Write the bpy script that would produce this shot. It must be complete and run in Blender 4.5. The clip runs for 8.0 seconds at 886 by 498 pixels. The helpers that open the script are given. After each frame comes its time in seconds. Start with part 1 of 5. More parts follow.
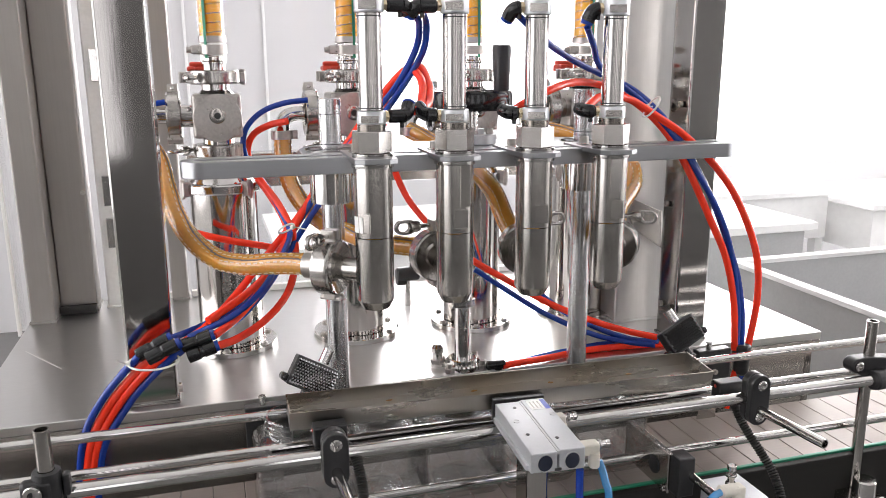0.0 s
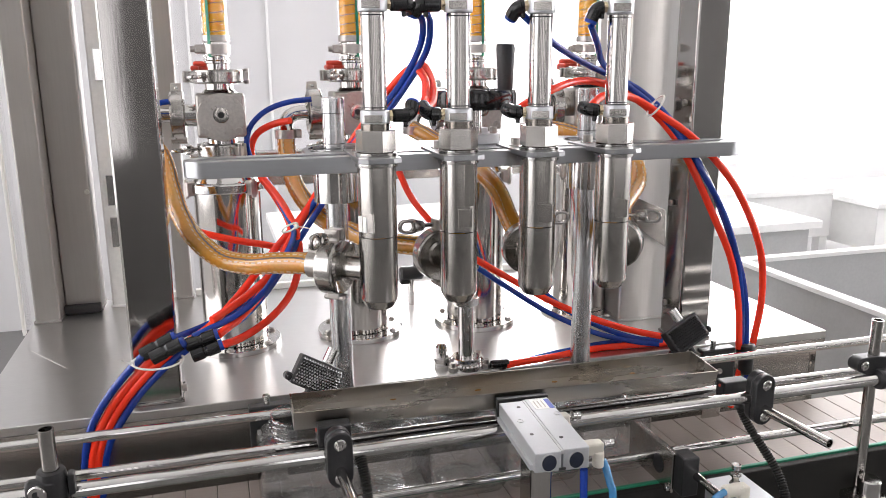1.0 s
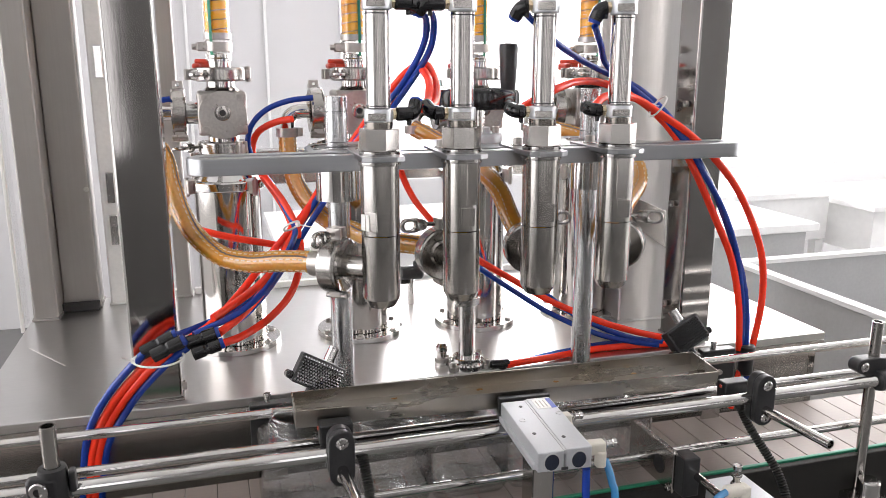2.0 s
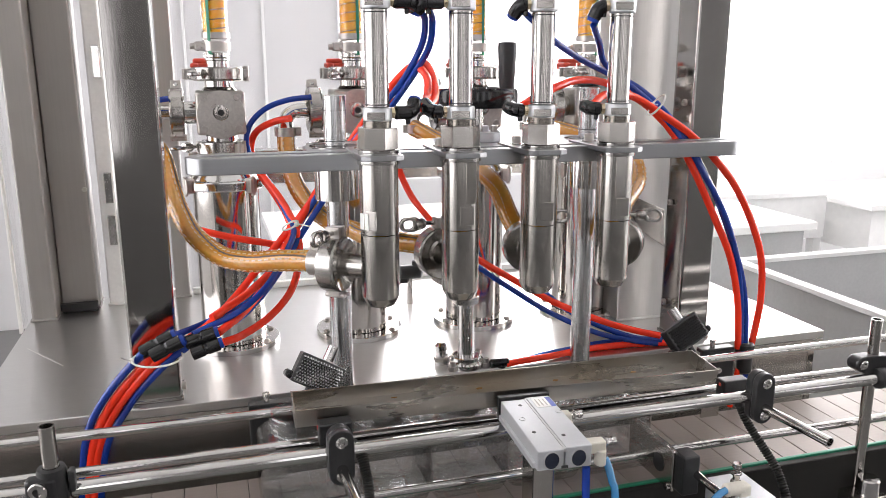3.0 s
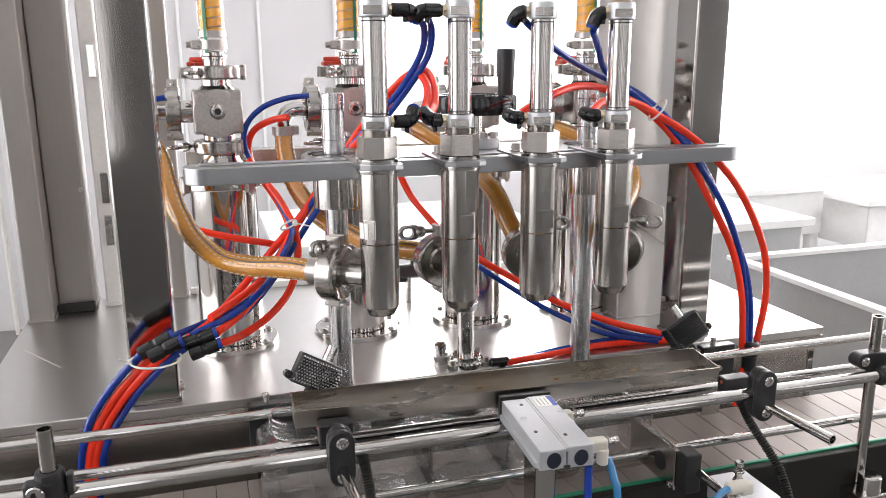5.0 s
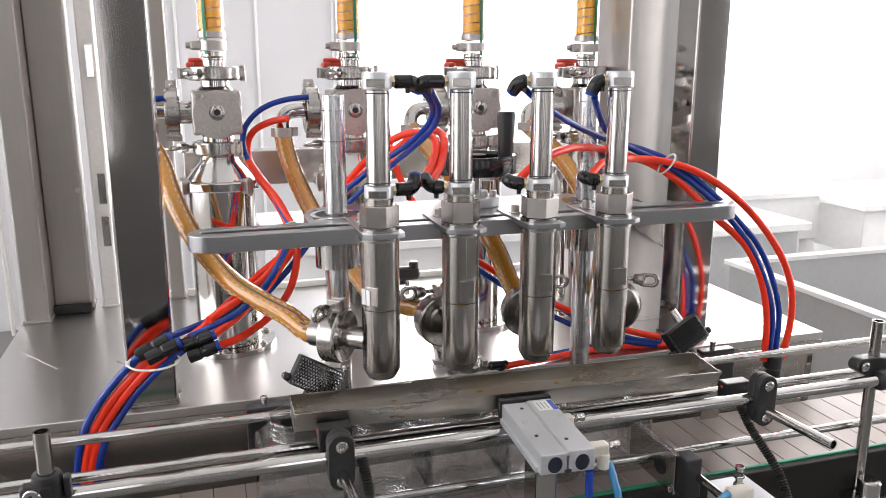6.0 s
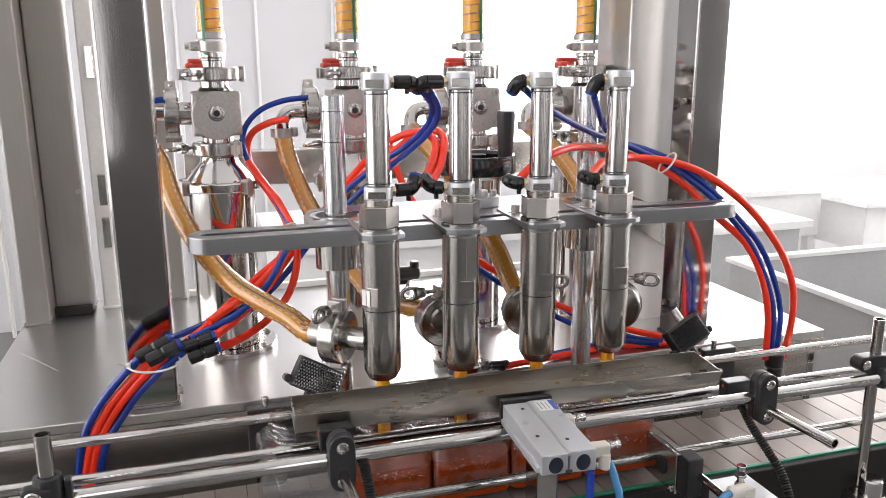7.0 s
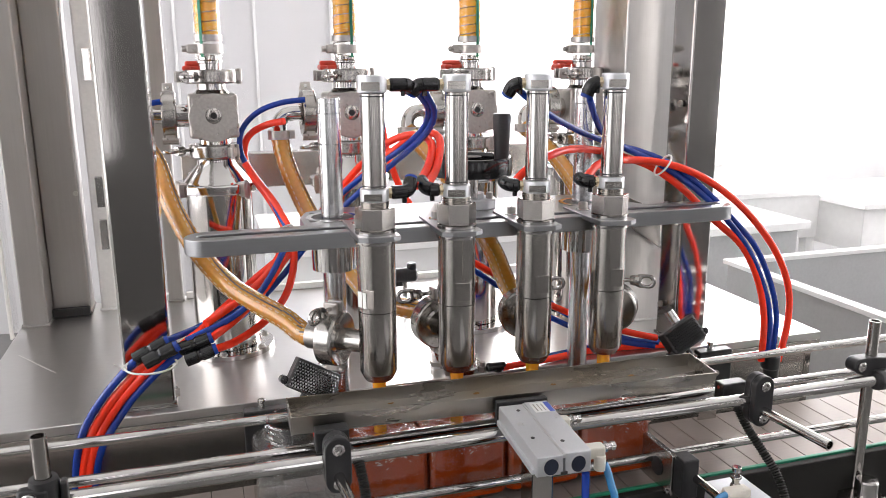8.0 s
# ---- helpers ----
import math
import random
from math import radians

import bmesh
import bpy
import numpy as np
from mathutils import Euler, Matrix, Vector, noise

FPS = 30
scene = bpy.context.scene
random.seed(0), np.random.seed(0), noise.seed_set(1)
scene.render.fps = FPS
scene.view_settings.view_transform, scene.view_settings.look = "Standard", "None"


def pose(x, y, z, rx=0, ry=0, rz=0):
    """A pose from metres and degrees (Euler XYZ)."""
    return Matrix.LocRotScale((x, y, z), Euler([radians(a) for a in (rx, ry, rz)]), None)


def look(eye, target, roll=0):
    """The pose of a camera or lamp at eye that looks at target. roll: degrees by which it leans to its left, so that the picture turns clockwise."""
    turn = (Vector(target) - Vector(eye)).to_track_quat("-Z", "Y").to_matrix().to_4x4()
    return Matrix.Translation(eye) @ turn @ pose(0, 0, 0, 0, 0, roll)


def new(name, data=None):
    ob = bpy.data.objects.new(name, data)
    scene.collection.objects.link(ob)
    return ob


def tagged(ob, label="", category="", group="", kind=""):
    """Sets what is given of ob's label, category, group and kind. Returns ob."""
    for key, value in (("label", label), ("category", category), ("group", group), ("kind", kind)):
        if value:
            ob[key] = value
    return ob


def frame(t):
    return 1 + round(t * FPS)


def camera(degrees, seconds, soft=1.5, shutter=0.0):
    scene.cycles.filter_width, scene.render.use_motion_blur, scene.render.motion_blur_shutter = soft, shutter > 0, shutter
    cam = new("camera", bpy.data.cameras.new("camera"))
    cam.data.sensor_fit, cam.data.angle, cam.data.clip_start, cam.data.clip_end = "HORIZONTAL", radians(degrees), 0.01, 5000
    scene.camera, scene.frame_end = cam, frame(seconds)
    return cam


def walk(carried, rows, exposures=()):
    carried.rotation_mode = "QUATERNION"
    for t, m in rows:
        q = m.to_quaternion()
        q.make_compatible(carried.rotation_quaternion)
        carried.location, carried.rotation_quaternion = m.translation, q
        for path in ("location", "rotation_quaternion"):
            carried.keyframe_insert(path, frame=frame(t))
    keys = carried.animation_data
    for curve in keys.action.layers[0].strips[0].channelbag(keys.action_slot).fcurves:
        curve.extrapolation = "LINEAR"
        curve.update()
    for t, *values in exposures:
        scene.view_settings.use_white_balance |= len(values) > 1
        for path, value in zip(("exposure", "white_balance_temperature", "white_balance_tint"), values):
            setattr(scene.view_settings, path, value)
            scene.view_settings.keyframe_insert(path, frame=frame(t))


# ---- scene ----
cam = camera(58.5, 8.0, soft=0.85)
PATH = [
    (0, (0.006, -0.003, 0.398), (0.557, 1.866, -0.056), -0.3),
    (0.5, (0.007, -0.004, 0.398), (0.553, 1.865, -0.057), -0.5),
    (1, (0.006, -0.002, 0.399), (0.548, 1.868, -0.059), -0.4),
    (1.5, (0.001, 0.0, 0.398), (0.552, 1.867, -0.058), -0.0),
    (3, (-0.003, 0.001, 0.395), (0.555, 1.867, -0.06), -0.1),
    (3.5, (0.0, 0.003, 0.395), (0.556, 1.869, -0.064), -0.3),
    (4, (-0.001, 0.005, 0.395), (0.556, 1.87, -0.067), -0.4),
    (4.5, (-0.002, 0.006, 0.395), (0.559, 1.87, -0.068), -0.5),
    (6, (-0.009, 0.013, 0.394), (0.568, 1.874, -0.06), -0.0),
    (6.5, (-0.008, 0.015, 0.395), (0.566, 1.876, -0.062), -0.1),
    (7, (-0.007, 0.014, 0.396), (0.566, 1.875, -0.062), -0.3),
    (7.5, (-0.005, 0.012, 0.396), (0.569, 1.873, -0.059), -0.3),
    (8, (-0.004, 0.011, 0.397), (0.571, 1.872, -0.057), -0.3),
]
walk(cam, [(t, look(e, g, r)) for t, e, g, r in PATH], [(0, 0.03, 6500, 15), (8, 0.03, 6500, 15)])

# ---- world and light ----
world = bpy.data.worlds.new("sky")
scene.world = world
world.use_nodes = True
wn = world.node_tree
sky = wn.nodes.new("ShaderNodeTexSky")
sky.sky_type, sky.sun_disc = "NISHITA", False
sky.sun_elevation, sky.sun_rotation = radians(38), radians(60)
wn.links.new(sky.outputs["Color"], wn.nodes["Background"].inputs["Color"])
wn.nodes["Background"].inputs["Strength"].default_value = 0.1


def window_light(eye, target, w, h, watts):
    lamp = bpy.data.lights.new("window_daylight", "AREA")
    lamp.shape, lamp.size, lamp.size_y, lamp.energy = "RECTANGLE", w, h, watts
    lamp.color = (1.0, 0.995, 0.985)
    new("window_daylight", lamp).matrix_world = look(eye, target)


# Room: x -2.6 to 5.4, y -2.6 to 4.4, z -0.95 to 2.45
window_light((2.85, 4.42, 0.95), (2.85, 0, 0.95), 4.1, 2.3, 240)
window_light((5.42, 1.2, 0.95), (0, 1.2, 0.95), 4.0, 2.3, 75)
window_light((-2.62, 1.0, 0.95), (0, 1.0, 0.95), 4.0, 2.3, 36)

# ---- materials ----


def material(name, color, rough=0.5, metal=0.0, vary=0.12, scale=40.0, stretch=(1, 1, 1), bump=0.02, rough_vary=0.1, **extra):
    """A surface with colour and gloss varied at two scales, and fine relief."""
    m = bpy.data.materials.new(name)
    m.use_nodes = True
    n, l = m.node_tree.nodes, m.node_tree.links
    b = n["Principled BSDF"]
    b.inputs["Metallic"].default_value = metal
    for key, value in extra.items():
        b.inputs[key.replace("_", " ")].default_value = value
    tex = n.new("ShaderNodeTexCoord")
    mp = n.new("ShaderNodeMapping")
    mp.inputs["Scale"].default_value = stretch
    l.new(tex.outputs["Object"], mp.inputs["Vector"])
    fine, broad = n.new("ShaderNodeTexNoise"), n.new("ShaderNodeTexNoise")
    fine.inputs["Scale"].default_value, fine.inputs["Detail"].default_value = scale, 5
    broad.inputs["Scale"].default_value, broad.inputs["Detail"].default_value = scale / 9, 3
    l.new(mp.outputs[0], fine.inputs["Vector"])
    l.new(tex.outputs["Object"], broad.inputs["Vector"])
    mix = n.new("ShaderNodeMath")
    mix.operation = "MULTIPLY_ADD"
    mix.inputs[1].default_value = 0.6
    l.new(fine.outputs["Fac"], mix.inputs[0])
    half = n.new("ShaderNodeMath")
    half.operation = "MULTIPLY"
    half.inputs[1].default_value = 0.4
    l.new(broad.outputs["Fac"], half.inputs[0])
    l.new(half.outputs[0], mix.inputs[2])
    ramp = n.new("ShaderNodeMapRange")
    ramp.inputs["From Min"].default_value, ramp.inputs["From Max"].default_value = 0.3, 0.7
    ramp.inputs["To Min"].default_value, ramp.inputs["To Max"].default_value = 1 - vary, 1 + vary
    l.new(mix.outputs[0], ramp.inputs["Value"])
    tint = n.new("ShaderNodeVectorMath")
    tint.operation = "SCALE"
    tint.inputs[0].default_value = color
    l.new(ramp.outputs[0], tint.inputs["Scale"])
    l.new(tint.outputs[0], b.inputs["Base Color"])
    rr = n.new("ShaderNodeMapRange")
    rr.inputs["From Min"].default_value, rr.inputs["From Max"].default_value = 0.3, 0.7
    rr.inputs["To Min"].default_value, rr.inputs["To Max"].default_value = max(0.02, rough - rough_vary), rough + rough_vary
    l.new(mix.outputs[0], rr.inputs["Value"])
    l.new(rr.outputs[0], b.inputs["Roughness"])
    if bump:
        bp = n.new("ShaderNodeBump")
        bp.inputs["Strength"].default_value, bp.inputs["Distance"].default_value = bump, 0.002
        l.new(fine.outputs["Fac"], bp.inputs["Height"])
        l.new(bp.outputs[0], b.inputs["Normal"])
    return m


UP = (1, 1, 0.03)      # brushing lines that run up a part
ROUND = (0.03, 0.03, 1)  # turning marks round a part
ALONG = (0.03, 1, 1)   # brushing along x
steel_turned = material("turned_steel", (0.45, 0.43, 0.405), 0.19, 1.0, 0.04, 900, ROUND, 0.0, 0.03)
steel_polished = material("polished_steel", (0.575, 0.561, 0.545), 0.11, 1.0, 0.06, 60, (1, 1, 1), 0.015, 0.05)
steel_brushed = material("brushed_steel", (0.55, 0.527, 0.50), 0.26, 1.0, 0.012, 300, (0.01, 1, 1), 0.0, 0.008)
steel_upright = material("brushed_upright_steel", (0.54, 0.515, 0.487), 0.10, 1.0, 0.07, 500, UP, 0.015, 0.05)
steel_barrel = material("satin_barrel_steel", (0.47, 0.45, 0.43), 0.19, 1.0, 0.05, 500, UP, 0.012, 0.04)
steel_mirror = material("mirror_steel", (0.36, 0.348, 0.335), 0.085, 1.0, 0.10, 16, (1, 1, 0.15), 0.10, 0.03)
steel_dull = material("dull_folded_steel", (0.45, 0.43, 0.398), 0.28, 1.0, 0.05, 40, (0.2, 1, 1), 0.0, 0.03)


def tarnish(m, colour, scale, lo, hi):
    """Blotches of another tone over a surface, by broad noise."""
    n, l = m.node_tree.nodes, m.node_tree.links
    b = n["Principled BSDF"]
    src = b.inputs["Base Color"].links[0].from_socket
    tc, nz, mr, mx = n.new("ShaderNodeTexCoord"), n.new("ShaderNodeTexNoise"), n.new("ShaderNodeMapRange"), n.new("ShaderNodeMix")
    nz.inputs["Scale"].default_value, nz.inputs["Detail"].default_value = scale, 1.5
    mr.inputs["From Min"].default_value, mr.inputs["From Max"].default_value = lo, hi
    mx.data_type = "RGBA"
    mx.inputs[7].default_value = (*colour, 1)
    l.new(tc.outputs["Object"], nz.inputs["Vector"])
    l.new(nz.outputs["Fac"], mr.inputs["Value"])
    l.new(mr.outputs[0], mx.inputs[0])
    l.new(src, mx.inputs[6])
    l.new(mx.outputs[2], b.inputs["Base Color"])


tarnish(steel_dull, (0.37, 0.31, 0.23), 13, 0.48, 0.9)
clamp_steel = material("clamp_steel", (0.43, 0.413, 0.392), 0.2, 1.0, 0.10, 120, (1, 1, 1), 0.02, 0.06)
steel_cast = material("cast_steel", (0.44, 0.416, 0.388), 0.34, 1.0, 0.16, 260, (1, 1, 1), 0.15, 0.1)
steel_deck = material("deck_steel", (0.622, 0.616, 0.608), 0.29, 1.0, 0.04, 600, (0.008, 1, 1), 0.0, 0.01)
aluminium = material("anodised_aluminium", (0.60, 0.605, 0.61), 0.38, 0.9, 0.08, 500, ALONG, 0.04, 0.06)
guide_steel = material("satin_guide_steel", (0.60, 0.605, 0.61), 0.24, 1.0, 0.04, 400, UP, 0.0, 0.03)
steel_satin = material("satin_column_steel", (0.57, 0.56, 0.545), 0.38, 1.0, 0.05, 400, UP, 0.01, 0.05)
alu_bar = material("machined_aluminium", (0.36, 0.367, 0.375), 0.30, 1.0, 0.02, 300, (0.01, 1, 1), 0.0, 0.015)
alu_light = material("satin_aluminium", (0.61, 0.622, 0.64), 0.42, 0.75, 0.05, 400, (1, 1, 1), 0.03, 0.05)
brass = material("nickel_brass", (0.62, 0.52, 0.36), 0.25, 1.0, 0.1, 200)
black_plastic = material("black_plastic", (0.018, 0.018, 0.019), 0.38, 0.0, 0.25, 300, (1, 1, 1), 0.08, 0.1)
black_gloss = material("black_glossy_plastic", (0.012, 0.012, 0.013), 0.16, 0.0, 0.2, 80, (1, 1, 1), 0.02, 0.06)
dark_rubber = material("black_rubber", (0.022, 0.021, 0.02), 0.6, 0.0, 0.3, 300, (1, 1, 1), 0.1)
tube_red = material("red_polyurethane", (0.97, 0.045, 0.016), 0.2, 0.0, 0.0, 60, (1, 1, 1), 0.0, 0.0, Specular_IOR_Level=0.4)
tube_blue = material("blue_polyurethane", (0.010, 0.042, 0.29), 0.15, 0.0, 0.0, 60, (1, 1, 1), 0.0, 0.0)
tube_sky = material("light_blue_polyurethane", (0.04, 0.22, 0.46), 0.22, 0.0, 0.1, 60, (1, 1, 1), 0.01, 0.06, Coat_Weight=0.3)
red_plastic = material("red_handle_plastic", (0.62, 0.06, 0.03), 0.4, 0.0, 0.12, 200)
white_plastic = material("white_nylon", (0.78, 0.77, 0.74), 0.4, 0.0, 0.06, 200)
cream_plastic = material("cream_fitting_plastic", (0.66, 0.63, 0.55), 0.42, 0.0, 0.06, 200)
green_strip = material("green_wear_strip", (0.015, 0.22, 0.12), 0.4, 0.0, 0.15, 200, ALONG)
belt_plate = material("belt_plate", (0.29, 0.25, 0.225), 0.44, 0.2, 0.10, 300, ALONG, 0.06, 0.09, Specular_IOR_Level=0.35)
wall_paint = material("white_wall_paint", (0.80, 0.80, 0.79), 0.7, 0.0, 0.04, 30, (1, 1, 1), 0.05)
grey_paint = material("grey_powder_paint", (0.42, 0.423, 0.422), 0.42, 0.0, 0.06, 120, (1, 1, 1), 0.04)
pale_paint = material("pale_grey_wall_paint", (0.60, 0.595, 0.60), 0.6, 0.0, 0.05, 6, (1, 1, 0.1), 0.03)
mid_paint = material("mid_grey_paint", (0.13, 0.128, 0.125), 0.5, 0.0, 0.12, 20, (1, 1, 1), 0.04)
# Dark colour holds the dark floor's reflection in the conveyor's steel front frame.
dark_frame = material("dark_conveyor_frame", (0.026, 0.025, 0.023), 0.6, 0.0, 0.12, 60, (1, 1, 1), 0.04, Specular_IOR_Level=0.12)
prism = material("dark_mirror_prisms", (0.19, 0.19, 0.195), 0.05, 1.0, 0.5, 300)
floor_paint = material("grey_floor_paint", (0.17, 0.168, 0.165), 0.35, 0.0, 0.12, 20, (1, 1, 1), 0.04)
alu_frame = material("enclosure_aluminium", (0.31, 0.291, 0.271), 0.42, 0.5, 0.05, 300, UP, 0.03, 0.06)
label_blue = material("blue_label", (0.05, 0.09, 0.42), 0.35)
label_white = material("white_label", (0.82, 0.82, 0.80), 0.45)
bore_blue = material("dark_blue_bore", (0.022, 0.027, 0.045), 0.2, 0.0, 0.2, 100)
juice = material("orange_syrup", (0.95, 0.42, 0.02), 0.08, 0.0, 0.10, 50, (1, 1, 1), 0.05, 0.03, Subsurface_Weight=0.3, Subsurface_Scale=0.01, Coat_Weight=0.6)
juice_fill = material("amber_syrup", (0.40, 0.048, 0.003), 0.3, 0.0, 0.30, 30, (1, 1, 1), 0.25, 0.08, Specular_IOR_Level=0.15)
# Pale colour for foam and for painted glints of the jar glass.
splash = material("splash_and_glint", (0.72, 0.52, 0.42), 0.1, 0.0, 0.1, 200, Coat_Weight=1.0)
stain = material("dried_syrup", (0.34, 0.17, 0.04), 0.35, 0.0, 0.3, 300)


backdrop_mat = bpy.data.materials.new("bright_daylight")
backdrop_mat.use_nodes = True
bk = backdrop_mat.node_tree.nodes["Principled BSDF"]
bk.inputs["Base Color"].default_value = (0.9, 0.9, 0.9, 1)
bk.inputs["Emission Color"].default_value, bk.inputs["Emission Strength"].default_value = (1.0, 1.0, 1.0, 1), 1.6


def clear(name, tint, rough, blend, least_gloss=0.05, most=0.8, waves=0.0):
    """Thin clear stuff: it lets light straight through, with gloss at its edges."""
    m = bpy.data.materials.new(name)
    m.use_nodes = True
    n, l = m.node_tree.nodes, m.node_tree.links
    n.remove(n["Principled BSDF"])
    see, shine, mix, fr = n.new("ShaderNodeBsdfTransparent"), n.new("ShaderNodeBsdfGlossy"), n.new("ShaderNodeMixShader"), n.new("ShaderNodeLayerWeight")
    see.inputs["Color"].default_value = (*tint, 1)
    shine.inputs["Roughness"].default_value, fr.inputs["Blend"].default_value = rough, blend
    power, least = n.new("ShaderNodeMath"), n.new("ShaderNodeMath")
    power.operation, least.operation = "POWER", "MULTIPLY_ADD"
    power.inputs[1].default_value, least.inputs[1].default_value, least.inputs[2].default_value = 2.4, most, least_gloss
    if waves:
        bp, nz, tc = n.new("ShaderNodeBump"), n.new("ShaderNodeTexNoise"), n.new("ShaderNodeTexCoord")
        nz.inputs["Scale"].default_value, nz.inputs["Detail"].default_value = 70, 3
        bp.inputs["Strength"].default_value, bp.inputs["Distance"].default_value = waves, 0.004
        l.new(tc.outputs["Object"], nz.inputs["Vector"])
        l.new(nz.outputs["Fac"], bp.inputs["Height"])
        l.new(bp.outputs[0], shine.inputs["Normal"])
        l.new(bp.outputs[0], fr.inputs["Normal"])
    l.new(fr.outputs["Facing"], power.inputs[0])
    l.new(power.outputs[0], least.inputs[0])
    l.new(least.outputs[0], mix.inputs[0])
    l.new(see.outputs[0], mix.inputs[1])
    l.new(shine.outputs[0], mix.inputs[2])
    l.new(mix.outputs[0], n["Material Output"].inputs["Surface"])
    return m


glass = clear("jar_glass", (0.994, 0.997, 0.996), 0.015, 0.5, 0.085, 0.9, 0.45)
acrylic = clear("clear_acrylic", (0.972, 0.972, 0.976), 0.05, 0.3, 0.004, 0.15)
clear_hose = clear("clear_hose", (0.995, 0.99, 0.98), 0.1, 0.3, 0.02, 0.4)


def hose_material():
    """Amber liquid seen through a clear hose with woven threads."""
    m = material("amber_braided_hose", (0.55, 0.245, 0.034), 0.18, 0.0, 0.14, 160, (1, 1, 1), 0.06, 0.08, Coat_Weight=1.0, Subsurface_Weight=0.2, Subsurface_Scale=0.006)
    return m


amber_hose = hose_material()
orange_hose = material("orange_filled_hose", (1.0, 0.47, 0.02), 0.2, 0.0, 0.10, 60, (1, 1, 1), 0.03, 0.06, Coat_Weight=0.6, Subsurface_Weight=0.3, Subsurface_Scale=0.008)
thread_pale = material("pale_hose_thread", (0.52, 0.37, 0.19), 0.4)
thread_dark = material("dark_hose_thread", (0.10, 0.07, 0.05), 0.4)
wire = material("spring_wire", (0.45, 0.44, 0.42), 0.25, 1.0)

# ---- mesh helpers ----
ID = Matrix.Identity(4)


def sharp(bm, angle=0.55):
    for f in bm.faces:
        f.smooth = True
    for e in bm.edges:
        if len(e.link_faces) != 2:
            e.smooth = False
            continue
        a, b = (f.calc_area() for f in e.link_faces)
        uneven = max(a, b) > 5 * min(a, b)
        e.smooth = e.calc_face_angle(0) < (0.2 if uneven else angle)
    return bm


def part(name, bm, mat, parent=None, label="", m=None):
    """Links a bmesh as one mesh object, under a thing or a part if one is given."""
    sharp(bm)
    me = bpy.data.meshes.new(name)
    bm.to_mesh(me)
    bm.free()
    me.materials.append(mat)
    ob = new(name, me)
    ob.parent = parent
    if m is not None:
        ob.matrix_basis = m
    return tagged(ob, label)


def again(ob, m, parent=None):
    """Another object on the same mesh."""
    o = new(ob.name.split(".")[0], ob.data)
    o.parent = parent or ob.parent
    o.matrix_basis = m
    return o


def thing(name, m, label, category, group="", kind=""):
    ob = new(name)
    ob.empty_display_size = 0.02
    ob.matrix_basis = m
    return tagged(ob, label, category, group, kind)


def solo(name, bm, mat, label, category, m=None, group="", kind=""):
    return tagged(part(name, bm, mat, None, "", m), label, category, group, kind)


def lathe(profile, seg=36, m=ID):
    """Turns (radius, height) points round z."""
    bm = bmesh.new()
    rings = []
    for r, z in profile:
        if r < 1e-6:
            rings.append([bm.verts.new((0, 0, z))])
        else:
            rings.append([bm.verts.new((r * math.cos(2 * math.pi * k / seg), r * math.sin(2 * math.pi * k / seg), z)) for k in range(seg)])
    for a, b in zip(rings, rings[1:]):
        for k in range(seg):
            j = (k + 1) % seg
            if len(a) == 1 and len(b) == 1:
                continue
            if len(a) == 1:
                bm.faces.new((a[0], b[j], b[k]))
            elif len(b) == 1:
                bm.faces.new((a[k], a[j], b[0]))
            else:
                bm.faces.new((a[k], a[j], b[j], b[k]))
    bmesh.ops.recalc_face_normals(bm, faces=bm.faces)
    bm.transform(m)
    return bm


def squared(profile, seg=64, m=ID):
    """Turns (radius, height, squareness) points round z into a body with a rounded square outline."""
    bm = bmesh.new()
    rings = []
    for r, z, sq in profile:
        if r < 1e-6:
            rings.append([bm.verts.new((0, 0, z))])
            continue
        n = 2 + 10 * sq
        ring = []
        for k in range(seg):
            c, s = math.cos(2 * math.pi * (k + 0.5) / seg), math.sin(2 * math.pi * (k + 0.5) / seg)
            q = r / (abs(c) ** n + abs(s) ** n) ** (1 / n)
            ring.append(bm.verts.new((q * c, q * s, z)))
        rings.append(ring)
    for a, b in zip(rings, rings[1:]):
        for k in range(seg):
            j = (k + 1) % seg
            if len(a) == 1:
                bm.faces.new((a[0], b[j], b[k]))
            elif len(b) == 1:
                bm.faces.new((a[k], a[j], b[0]))
            else:
                bm.faces.new((a[k], a[j], b[j], b[k]))
    bmesh.ops.recalc_face_normals(bm, faces=bm.faces)
    bm.transform(m)
    return bm


def rod(r, h, seg=28, m=ID, bev=0.0006):
    bev = min(bev, r * 0.3, h * 0.3)
    return lathe([(0, 0), (r - bev, 0), (r, bev), (r, h - bev), (r - bev, h), (0, h)], seg, m)


def pipe(r, wall, h, seg=28, m=ID):
    i = r - wall
    return lathe([(i, 0.001), (i, 0), (r, 0), (r, h), (i, h), (i, 0.001)], seg, m)


def block(sx, sy, sz, bev=0.001, m=ID, seg=2):
    bm = bmesh.new()
    bmesh.ops.create_cube(bm, size=1)
    bm.transform(Matrix.Diagonal((sx, sy, sz, 1)))
    if bev:
        bmesh.ops.bevel(bm, geom=bm.edges[:], offset=min(bev, 0.45 * min(sx, sy, sz)), segments=seg, affect="EDGES", profile=0.5)
    bm.transform(m)
    return bm


def span(x0, x1, y0, y1, z0, z1, bev=0.001):
    return block(x1 - x0, y1 - y0, z1 - z0, bev, Matrix.Translation(((x0 + x1) / 2, (y0 + y1) / 2, (z0 + z1) / 2)))


